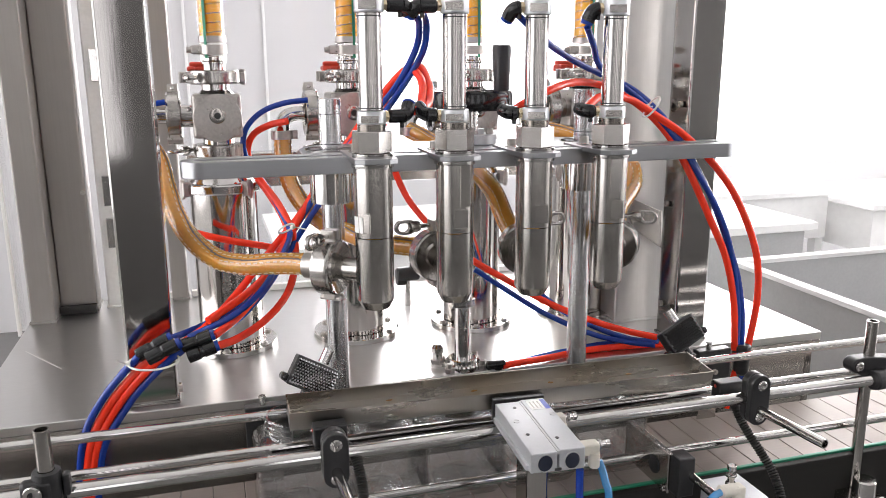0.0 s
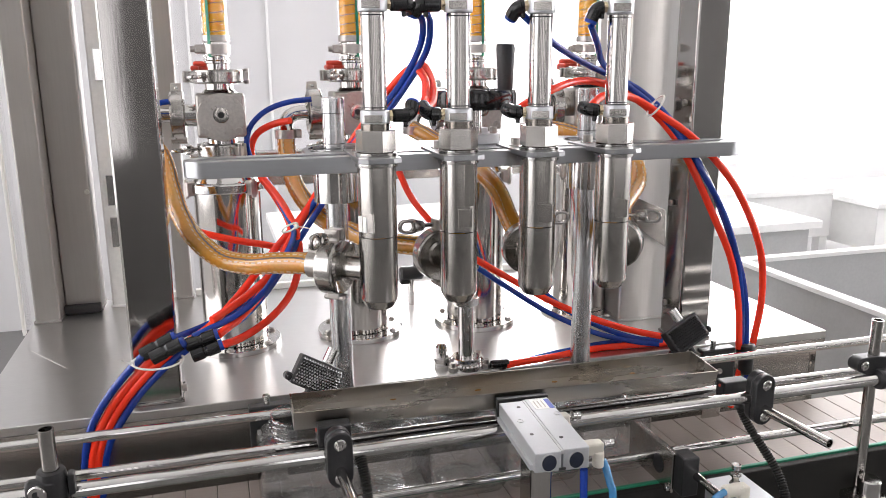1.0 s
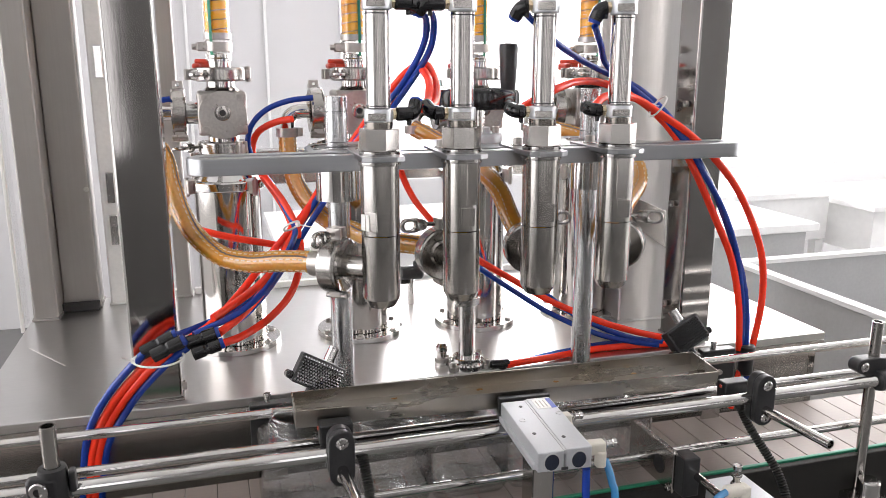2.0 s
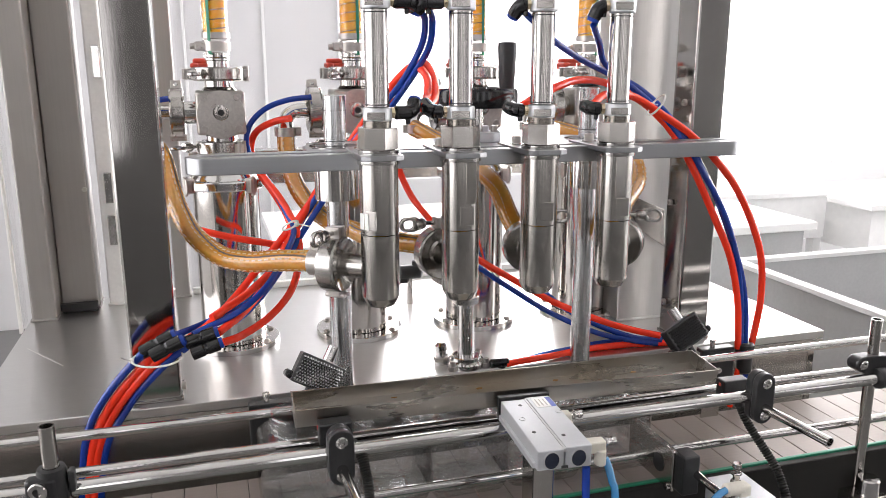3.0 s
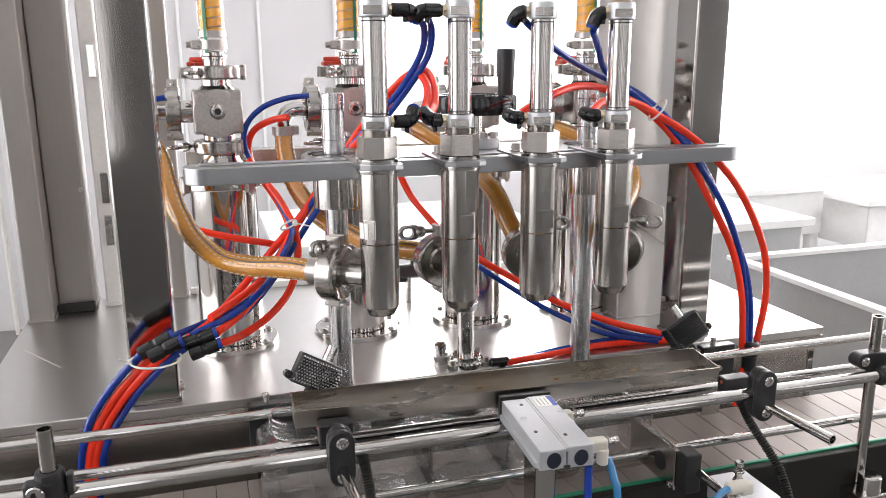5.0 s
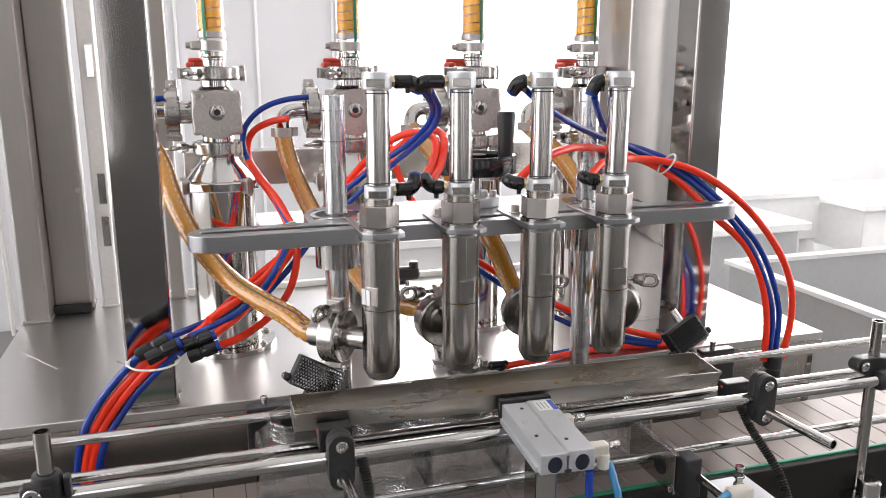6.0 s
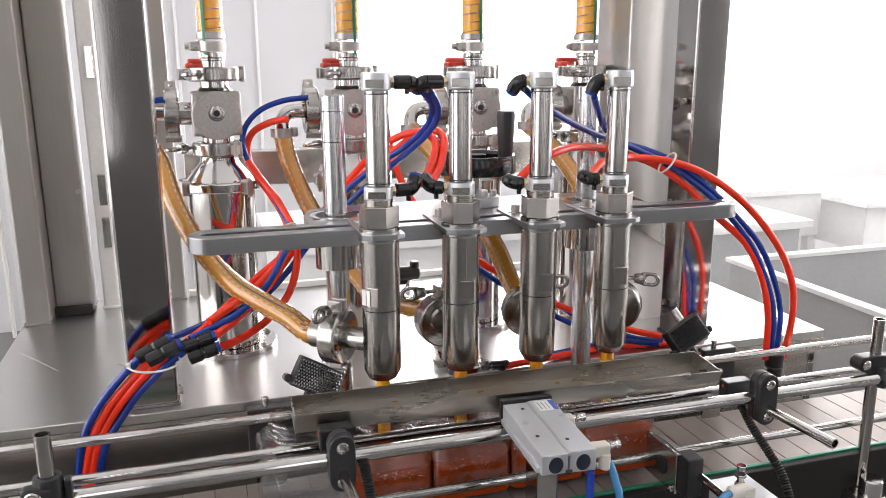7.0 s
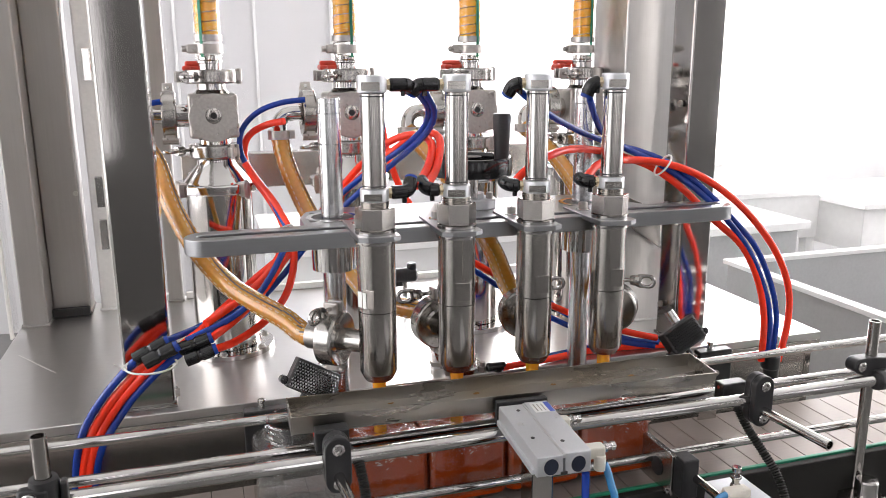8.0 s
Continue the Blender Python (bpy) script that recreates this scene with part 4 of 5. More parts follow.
def still_tube(points, r, mat, label, group="air tubes", n=60, a=0.0, b=0.0, sag=0.0):
    points = between(points, a, b, sag)
    return solo("air_tube", sweep(points, r, n, 12), mat, label, "tube", None, group)


still_tube([(-0.004, 0.900, 0.082), (0.025, 0.905, 0.089), (0.059, 0.920, 0.105), (0.086, 0.940, 0.129), (0.099, 0.960, 0.162), (0.099, 0.980, 0.194), (0.088, 1.030, 0.222), (0.071, 1.070, 0.246), (0.055, 1.090, 0.271)], 0.005, tube_red, "bright red plastic air tube looping to the manifold", a=BUNDLE, b=1.0, sag=0.5)
still_tube([(0.140, 1.100, 0.352), (0.107, 1.090, 0.349), (0.077, 1.090, 0.338), (0.056, 1.090, 0.318), (0.050, 1.090, 0.294), (0.058, 1.090, 0.267), (0.077, 1.060, 0.240), (0.090, 1.020, 0.212), (0.097, 0.990, 0.192), (0.083, 0.960, 0.170), (0.056, 0.940, 0.135), (0.021, 0.925, 0.111), (-0.031, 0.905, 0.095)], R, tube_blue, "dark blue plastic air tube from a pump valve", a=1.0, b=BUNDLE, sag=0.4)
still_tube([(0.110, 1.100, 0.324), (0.088, 1.100, 0.320), (0.065, 1.100, 0.308), (0.056, 1.100, 0.287), (0.061, 1.090, 0.259), (0.080, 1.060, 0.229), (0.092, 1.020, 0.205), (0.094, 1.000, 0.183), (0.072, 0.970, 0.154), (0.036, 0.950, 0.127), (-0.009, 0.920, 0.108)], 0.005, tube_red, "bright red plastic air tube from a pump valve", a=1.0, b=BUNDLE, sag=0.4)
still_tube([(-0.020, 1.070, 0.184), (0.001, 1.060, 0.179), (0.029, 1.050, 0.173), (0.064, 1.040, 0.167), (0.094, 1.050, 0.157)], 0.005, tube_red, "bright red plastic air tube beside a pump", a=1.0, b=1.0)
still_tube([(0.238, 1.08, 0.33), (0.243, 1.07, 0.29), (0.250, 1.060, 0.256), (0.263, 1.050, 0.222), (0.278, 1.030, 0.197), (0.309, 1.000, 0.160), (0.346, 0.990, 0.134), (0.393, 0.980, 0.105), (0.448, 0.970, 0.072), (0.509, 0.950, 0.046), (0.557, 0.940, 0.030), (0.595, 0.930, 0.021)], 0.005, tube_red, "bright red plastic air tube hanging over the deck", a=1.0, b=1.0)
still_tube([(0.346, 1.000, 0.123), (0.388, 0.990, 0.093), (0.445, 0.980, 0.055), (0.506, 0.960, 0.026), (0.555, 0.950, 0.012), (0.593, 0.930, 0.009)], R, tube_blue, "dark blue plastic air tube hanging over the deck", a=1.0, b=1.0)
still_tube([(0.426, 1.000, 0.097), (0.471, 0.980, 0.057), (0.520, 0.970, 0.030), (0.564, 0.950, 0.015), (0.604, 0.940, 0.010)], R, tube_blue, "dark blue plastic air tube hanging over the deck", a=1.0, b=1.0)
still_tube([(0.363, 0.930, 0.005), (0.391, 0.930, 0.007), (0.437, 0.940, 0.005), (0.494, 0.950, 0.005), (0.547, 0.950, 0.005), (0.592, 0.944, 0.005), (0.620, 0.938, 0.005)], 0.005, tube_red, "bright red plastic air tube lying on the deck", a=1.0, b=1.0)
still_tube([(0.402, 0.938, 0.006), (0.424, 0.943, 0.007), (0.463, 0.953, 0.006), (0.512, 0.963, 0.006), (0.565, 0.963, 0.006), (0.614, 0.953, 0.006)], R, tube_blue, "dark blue plastic air tube lying on the deck", a=1.0, b=1.0)

still_tube([(-0.0802, 0.9030, 0.0835), (-0.0949, 0.9030, 0.0706), (-0.1235, 0.9130, 0.0367), (-0.1463, 0.9235, 0.0010), (-0.1574, 0.9245, -0.0264), (-0.1646, 0.9300, -0.0614), (-0.1718, 0.9360, -0.1214)], 0.0048, tube_blue, "dark blue air tube in the bundle below the connectors", "air tubes of the bundle", a=BUNDLE, b=BUNDLE)
still_tube([(-0.0569, 0.9090, 0.0800), (-0.0747, 0.9060, 0.0731), (-0.1118, 0.9130, 0.0351), (-0.1358, 0.9240, -0.0008), (-0.1481, 0.9250, -0.0281), (-0.1569, 0.9300, -0.0627), (-0.1657, 0.9360, -0.1227)], 0.0055, tube_red, "bright red air tube in the bundle below the connectors", "air tubes of the bundle", a=BUNDLE, b=BUNDLE)
still_tube([(-0.0436, 0.9090, 0.0798), (-0.0677, 0.9040, 0.0703), (-0.1023, 0.9120, 0.0343), (-0.1270, 0.9240, -0.0021), (-0.1411, 0.9250, -0.0293), (-0.1504, 0.9300, -0.0638), (-0.1597, 0.9360, -0.1238)], 0.0055, tube_red, "bright red air tube in the bundle below the connectors", "air tubes of the bundle", a=BUNDLE, b=BUNDLE)
still_tube([(-0.0385, 0.9030, 0.0814), (-0.0590, 0.9030, 0.0669), (-0.0917, 0.9120, 0.0328), (-0.1168, 0.9235, -0.0034), (-0.1333, 0.9245, -0.0302), (-0.1432, 0.9300, -0.0650), (-0.1532, 0.9360, -0.1250)], 0.0048, tube_blue, "dark blue air tube in the bundle below the connectors", "air tubes of the bundle", a=BUNDLE, b=BUNDLE)

# ---- connectors and ties of the tubes ----


def connector(a, b, r=0.0085):
    a, b = between([a, b], BUNDLE, BUNDLE)
    c = thing("tube_connector", toward(a, b), "black push-in tube connector on the bundle", "connector", "tube connectors")
    h = (Vector(b) - Vector(a)).length
    part("body", lathe([(0.004, 0), (r, 0.001), (r, h * 0.42), (r * 0.86, h * 0.47), (r * 0.86, h * 0.53), (r, h * 0.58), (r, h - 0.001), (0.004, h)], 22), black_gloss, c)
    part("release_ring", pipe(r * 0.8, r * 0.25, 0.005, 20, T(0, 0, h - 0.001)), tube_blue, c)
    return c


connector((-0.088, 0.906, 0.078), (-0.052, 0.906, 0.096))
connector((-0.077, 0.892, 0.078), (-0.043, 0.893, 0.093))
connector((-0.040, 0.905, 0.085), (-0.006, 0.905, 0.095))
connector((-0.034, 0.898, 0.074), (-0.002, 0.90, 0.083))


def tie(c, way, rx, ry, mat=white_plastic, m=None):
    """A cable tie: a thin loop and its tail."""
    m = m or toward(c, Vector(c) + Vector(way))
    pts = [m @ Vector((rx * math.cos(2 * math.pi * k / 20), ry * math.sin(2 * math.pi * k / 20), 0)) for k in range(21)]
    t = thing("cable_tie", ID, "thin white nylon cable tie round the tubes", "cable tie", "cable ties")
    part("loop", sweep(pts, 0.0013, 50, 8), mat, t)
    part("head", block(0.005, 0.005, 0.006, 0.001, m @ T(rx, 0, 0)), mat, t)
    part("tail", sweep([m @ Vector((rx, 0, 0)), m @ Vector((rx + 0.006, 0.004, 0.006)), m @ Vector((rx + 0.01, 0.01, 0.014))], 0.0009, 10, 6), mat, t)
    return t


tie((0, 0, 0), (0, 0, 1), 0.029, 0.0165, white_plastic, Matrix.Translation(between([(-0.070, 0.894, 0.0745)] * 2, BUNDLE, BUNDLE)[0]) @ RX(18) @ RZ(180))
tie(between([(0.093, 0.995, 0.197)] * 2, 0.4, 0.4)[0], (0.4, -0.5, -0.7), 0.012, 0.01)
ring = tie((0, 0, 0), (0.8, -0.1, -0.6), 0.014, 0.016)
ring_a, ring_b = T(0.572, 0.937, 0.342), T(0.592, 0.937, 0.264)
movers.append((ring, [(t, T(*ring_a.translation.lerp(ring_b.translation, s))) for t, s in LIFT]))
joint_a, joint_b = between([(0.703, 0.885, 0.004), (0.753, 0.885, -0.016)], HANGING, HANGING)
joint = thing("tube_connector", Matrix.Translation(joint_a), "black plastic connector gathering the hanging tubes", "connector", "tube connectors")
part("body", join(rod(0.0135, 0.024, 26, T(0, 0, -0.012), 0.003), rod(0.011, 0.03, 26, T(0.002, 0, -0.036), 0.003)), black_plastic, joint)
for dx in (-0.008, 0.008):
    part("tail_tube", sweep([(dx, 0, -0.03), (dx - 0.002, 0.002, -0.05), (dx - 0.006, 0.004, -0.09)], 0.004, 14, 10), tube_red if dx < 0 else tube_blue, joint)
movers.append((joint, [(t, Matrix.Translation(joint_a.lerp(joint_b, s))) for t, s in LIFT]))
for x, y in ((0.357, 0.932),):
    f = on_deck(thing("tube_connector", T(x, y, 0), "black push-in elbow standing on the deck", "connector", "tube connectors"))
    part("body", join(rod(0.006, 0.009, 18), rod(0.006, 0.026, 18, T(-0.016, 0, 0.0065) @ RY(90), 0.0015)), black_gloss, f)

knob = on_deck(thing("tube_connector", T(0.3123, 1.25, 0.035), "black plastic valve connector behind the nozzles", "connector", "tube connectors"))
part("body", join(rod(0.012, 0.04, 20, T(-0.02, 0, 0.02) @ RY(90), 0.003), rod(0.008, 0.022, 18, T(0.012, 0, 0.018), 0.002), block(0.014, 0.014, 0.02, 0.002, T(-0.012, 0, 0.012))), black_plastic, knob)
part("stem", rod(0.006, 0.047, 16, T(0, 0, -0.035)), steel_polished, knob)

still_tube([(-0.115, 1.13, 0.338), (-0.085, 1.115, 0.343), (-0.058, 1.112, 0.35), (-0.045, 1.112, 0.352)], R, tube_blue, "dark blue plastic air tube behind the column", a=1.0, b=1.0)

# ---- handwheel on the lift ----
wheel = part("handwheel", lathe([(0.043, 0.0), (0.047, -0.010), (0.0525, -0.010), (0.054, -0.006), (0.054, 0.010), (0.052, 0.014), (0.047, 0.014), (0.043, 0.010), (0.043, 0.0)], 56, T(0.338, 0.99, 0.074)), black_gloss, lift, "black plastic handwheel with an upright grip")
part("spokes", join(block(0.088, 0.012, 0.008, 0.002, T(0.338, 0.99, 0.074)), block(0.012, 0.088, 0.008, 0.002, T(0.338, 0.99, 0.074)), rod(0.014, 0.02, 24, T(0.338, 0.99, 0.068))), black_gloss, wheel)
part("grip", lathe([(0, 0.0), (0.008, 0.0), (0.0095, 0.004), (0.0118, 0.055), (0.011, 0.0605), (0, 0.0615)], 24, T(0.3685, 0.96, 0.084)), black_plastic, wheel, "black upright hand grip")
part("spindle", rod(0.009, 0.06, 20, T(0.338, 0.99, 0.0187)), steel_polished, wheel)

# ---- reflector blocks behind the jars ----


def reflector(m, face_mat):
    r = thing("sensor_reflector", m, "black sensor reflector with a honeycomb face and knob", "reflector", "sensor reflectors")
    part("housing", block(0.058, 0.018, 0.037, 0.002), black_plastic, r)
    face = []
    for i in range(15):
        for j in range(9):
            x, z = -0.0252 + 0.0035 * i + (0.00175 if j % 2 else 0), -0.0142 + 0.0035 * j
            face.append(lathe([(0.0026, -0.0004), (0.0025, 0.0), (0, 0.0015)], 4, T(x, -0.0091, z) @ RX(90)))
    part("honeycomb", join(*face), face_mat, r, "glossy honeycomb of small prisms")
    part("knob", join(pipe(0.0068, 0.0015, 0.018, 20, T(0.006, 0.003, 0.020)), rod(0.005, 0.014, 16, T(0.006, 0.003, 0.02))), steel_polished, r, "steel tube knob")
    for x in (-0.033, 0.033):
        part("ear", join(rod(0.005, 0.012, 16, T(x, 0.006, -0.012) @ RX(90)), rod(0.0025, 0.002, 12, T(x, -0.006, -0.012) @ RX(90))), black_gloss, r)
    part("stem", rod(0.004, 0.014, 14, T(0.0, 0.008, -0.03)), black_plastic, r)
    return r


reflector(T(0.108, 0.905, 0.030) @ RY(30) @ RX(-14), prism)
reflector(T(0.624, 0.914, 0.026) @ RZ(12) @ RY(-22) @ RX(-32), black_gloss)

# ---- guide rails over the conveyor ----


def rail(name, a, b, r, label, group):
    h = (Vector(b) - Vector(a)).length
    t = thing(name, toward(a, b), label, "rail", group)
    part("tube", pipe(r, 0.0012, h, 28), steel_polished, t)
    for z in (-0.001, h - 0.009):
        part("end_plug", rod(r - 0.0013, 0.01, 20, T(0, 0, z)), black_plastic, t)
    return t


rail("guide_rail", (-0.75, 0.9125, -0.0155), (1.26, 0.9095, -0.0155), 0.006, "bright round steel guide rail behind the jars", "guide rails")
rail("guide_rail", (-0.75, 0.833, -0.020), (1.26, 0.824, -0.020), 0.0055, "bright round steel guide rail before the jars", "guide rails")
rail("guide_rail", (-0.75, 0.768, -0.0025), (1.26, 0.757, -0.0025), 0.0075, "thick bright round steel rail on posts", "guide rails")
rail("guide_rail", (-0.4, 0.801, -0.080), (1.26, 0.792, -0.080), 0.0055, "low round steel guide rail beside the jars", "guide rails")
for x0, x1 in ((0.05, 0.60),):
    solo("guide_strip", span(x0, x1, 0.812, 0.818, -0.034, -0.02, 0.001), black_plastic, "thin black plastic strip along the guide rail", "strip")


def holder(x0, x1, y, z0, z1, label):
    h = thing("rail_holder", T((x0 + x1) / 2, y, (z0 + z1) / 2), label, "holder", "rail holders")
    part("body", block(x1 - x0, 0.010, z1 - z0, 0.0025), black_plastic, h)
    part("lip", block(x1 - x0, 0.016, 0.006, 0.0015, T(0, 0.004, (z1 - z0) / 2 + 0.001)), black_plastic, h)
    part("screw", socket_bolt(0.004, 0.004, T(0, -0.005, 0) @ RX(90)), steel_cast, h)
    part("thumb_screw", join(rod(0.0036, 0.012, 16, T(-0.006, 0.004, (z1 - z0) / 2 + 0.003)), rod(0.0046, 0.004, 16, T(-0.006, 0.004, (z1 - z0) / 2 + 0.012))), steel_polished, h, "small steel thumb screw")
    part("bracket", join(block(0.03, 0.004, 0.16, 0.0008, T(0, 0.0072, -0.055)), block(0.03, 0.018, 0.004, 0.0008, T(0, 0.0145, -0.137))), steel_brushed, h, "bent steel bracket to the conveyor frame")
    return h


holder(0.026, 0.082, 0.9235, -0.072, -0.012, "black plastic holder of the rear guide rail")
holder(0.660, 0.714, 0.9235, -0.066, -0.009, "black plastic holder of the rear guide rail")


def rail_post(x, y, z0, z1, label, head_turn, plain=False):
    p = thing("rail_post", T(x, y, z0), label, "post", "rail posts")
    h = z1 - z0
    part("tube", lathe([(0, 0), (0.0072, 0), (0.0072, h), (0.006, h), (0.006, h - 0.012), (0, h - 0.012)], 28), steel_turned, p, "bright steel tube with an open end")
    if plain:
        return p
    c = part("cross_clamp", join(lathe([(0.0079, 0), (0.0125, 0.001), (0.0135, 0.006), (0.0135, 0.03), (0.0125, 0.035), (0.0079, 0.036)], 26, T(0, 0, -z0 - 0.008)), block(0.028, 0.014, 0.026, 0.004, T(head_turn * 0.8, -0.007, -z0 + 0.009), 3),
             lathe([(0.0076, -0.014), (0.0145, -0.013), (0.0155, -0.008), (0.0155, 0.008), (0.0145, 0.013), (0.0076, 0.014)], 26, T(0, 0.008, -z0 - 0.002) @ RY(90))), black_plastic, p, "black plastic cross clamp")
    part("screw", join(lathe([(0.009, 0), (0.009, 0.003), (0.0078, 0.004), (0.0042, 0.004), (0.004, 0.001), (0, 0.001)], 26, T(head_turn, -0.0132, -z0 + 0.011) @ RZ(head_turn * 1500) @ RX(90))), steel_polished, c, "steel cap screw")
    part("lever", block(0.006, 0.012, 0.022, 0.002, T(0.017, 0, -z0 + 0.012)), black_plastic, c)
    return p


rail_post(-0.162, 0.755, -0.2, 0.069, "upright steel rail post with a black clamp", -0.01)
far_post = rail_post(0.814, 0.774, -0.160, 0.073, "upright steel rail post with a black clamp on a foot", -0.02, True)
jaw = [(-0.024 + 0.010 * math.cos(a), 0.0165 + 0.010 * math.sin(a)) for a in (math.pi * (0.5 + k / 10) for k in range(11))]
far_clamp = part("cross_clamp", join(extrude(jaw + [(0.0, -0.008), (0.05, -0.018), (0.05, 0.020), (0.0, 0.0265)], 0.018, T(0, 0.008, 0.160) @ RX(90), 0.0015),
                                     lathe([(0.0066, 0), (0.0125, 0.001), (0.0135, 0.004), (0.0135, 0.05), (0.0066, 0.052)], 26, T(-0.006, -0.0147, 0.1575) @ RY(90))), black_plastic, far_post, "black plastic cross clamp")
part("screw", lathe([(0.0065, 0), (0.0065, 0.002), (0.005, 0.003), (0.0032, 0.003), (0.003, 0.001), (0, 0.001)], 22, T(-0.024, -0.0102, 0.1765) @ RX(90)), steel_polished, far_clamp, "steel cap screw")
foot = thing("post_foot", T(0.808, 0.762, -0.174), "steel block foot under the rail post", "foot")
part("block", block(0.05, 0.05, 0.03, 0.002, T(0, 0, -0.003)), steel_brushed, foot)
part("collar", lathe([(0, 0), (0.0145, 0), (0.0145, 0.022), (0.013, 0.024), (0, 0.024)], 28, T(0.0, -0.012, 0.0121)), steel_polished, foot)


def arm_clamp(x, z_top, z_low, end, label):
    """A long black cross clamp on the thick rail that holds a short rod towards the front."""
    y = 0.753
    a = thing("arm_clamp", T(x, y, 0), label, "clamp", "arm clamps")
    hgt = z_top - z_low
    out = [(q, p) for p, q in slot_outline(z_low, z_top, -0.0135, 0.0135, 10)]
    plate_a = extrude(out, 0.009, T(0, -0.004, 0) @ RX(90) @ T(0, 0, -0.0045), 0.0015)
    plate_b = extrude(out, 0.011, T(0, 0.0064, 0) @ RX(90) @ T(0, 0, -0.0055), 0.0015)
    part("body", join(plate_a, plate_b), black_plastic, a, "black plastic clamp body")
    for zz in (z_top - 0.0125, z_low + 0.0115):
        part("screw", lathe([(0.0065, 0), (0.0065, 0.002), (0.005, 0.003), (0.0032, 0.003), (0.003, 0.001), (0, 0.001)], 22, T(0, -0.0084, zz) @ RX(90)), steel_polished, a, "steel cap screw")
    s, e = Vector((0.0, -0.004, -0.0135)), Vector(end) - Vector((x, y, 0))
    h = (e - s).length
    part("rod", lathe([(0, 0), (0.0058, 0), (0.0058, h), (0.0045, h), (0.0045, h - 0.01), (0, h - 0.01)], 26, toward(s, e)), steel_polished, a, "short steel tube with an open end")
    return a


arm_clamp(0.1105, 0.030, -0.032, (0.118, 0.56, -0.0135), "black arm clamp with a steel rod on the rail")
arm_clamp(0.627, 0.031, -0.034, (0.641, 0.652, -0.0155), "black arm clamp with a steel rod on the rail")


def sensor(x, y, z, cable, label):
    s = thing("photo_sensor", T(x, y, z), label, "sensor", "photo sensors")
    part("housing", block(0.036, 0.018, 0.024, 0.002), black_plastic, s)
    part("lamp", rod(0.0022, 0.001, 12, T(-0.0182, 0, 0.006) @ RY(-90)), red_plastic, s)
    c = [Vector(q) - Vector((x, y, z)) for q in cable]
    part("cable", sweep(c, 0.0055, 240, 14, lambda u: 0.0054 + 0.0008 * math.sin(u * 240 * math.pi / 2.0)), dark_rubber, s, "black corrugated cable sleeve")
    return s


sensor(0.110, 0.785, 0.012, [(0.122, 0.782, 0.0), (0.132, 0.765, -0.004), (0.135, 0.75, -0.018), (0.136, 0.735, -0.04), (0.133, 0.72, -0.075), (0.13, 0.715, -0.13)], "black photo sensor with a corrugated cable")
sensor(0.610, 0.785, 0.0, [(0.615, 0.782, -0.012), (0.624, 0.785, -0.028), (0.629, 0.77, -0.049), (0.637, 0.75, -0.071), (0.644, 0.73, -0.094), (0.644, 0.71, -0.125), (0.64, 0.70, -0.17)], "black photo sensor with a corrugated cable")

# ---- drip tray and its air cylinder ----
tray = thing("drip_tray", T(0, 0, 0), "long bent steel drip tray with dried syrup spots", "tray")
# the section at each end: back edge, back fold, front fold, front edge (y, z)
TRAY_ENDS = ((0.0708, [(0.8377, 0.040), (0.8392, 0.022), (0.7989, 0.014), (0.7956, 0.035)]),
             (0.5715, [(0.8223, 0.040), (0.8235, 0.022), (0.7706, 0.014), (0.7646, 0.035)]))


def bent_sheet(ends, thick):
    """A folded sheet that runs along x from one section to another."""
    bm = bmesh.new()
    rows = []
    for x, prof in ends:
        n = len(prof)
        outer, inner = [], []
        for k in range(n):
            a, b = Vector(prof[max(k - 1, 0)]), Vector(prof[min(k + 1, n - 1)])
            d = (b - a).normalized()
            off = Vector((-d.y, d.x)) * -thick
            outer.append(bm.verts.new((x, prof[k][0], prof[k][1])))
            inner.append(bm.verts.new((x, prof[k][0] + off.x, prof[k][1] + off.y)))
        rows.append(outer + inner[::-1])
    m = len(rows[0])
    for k in range(m):
        bm.faces.new((rows[0][k], rows[0][(k + 1) % m], rows[1][(k + 1) % m], rows[1][k]))
    for r in rows:
        for k in range(m // 2 - 1):
            bm.faces.new((r[k], r[k + 1], r[m - 2 - k], r[m - 1 - k]))
    bmesh.ops.recalc_face_normals(bm, faces=bm.faces)
    return bm


part("trough", bent_sheet(TRAY_ENDS, 0.0014), steel_dull, tray, "bent brushed steel trough")
YZ = Matrix(((0, 0, 1, 0), (1, 0, 0, 0), (0, 1, 0, 0), (0, 0, 0, 1)))
for (x, sec), dx in zip(TRAY_ENDS, (-0.0014, 0.0001)):
    part("end_plate", extrude([(y, z + (0.0003 if k in (0, 3) else -0.0006)) for k, (y, z) in enumerate(sec)], 0.0013, T(x + dx, 0, 0) @ YZ), steel_dull, tray)
random.seed(4)
for x in (0.186, 0.287, 0.384, 0.487):
    blot = [(0.7 + 0.7 * random.random()) * 0.0015 for _ in range(14)]
    part("syrup_spot", extrude([(2.4 * r * math.cos(2 * math.pi * k / 14), r * math.sin(2 * math.pi * k / 14)) for k, r in enumerate(blot)], 0.0003, T(x, 0.8335 - 0.034 * x, 0.0224) @ RX(10)), stain, tray, "dried amber syrup spot")

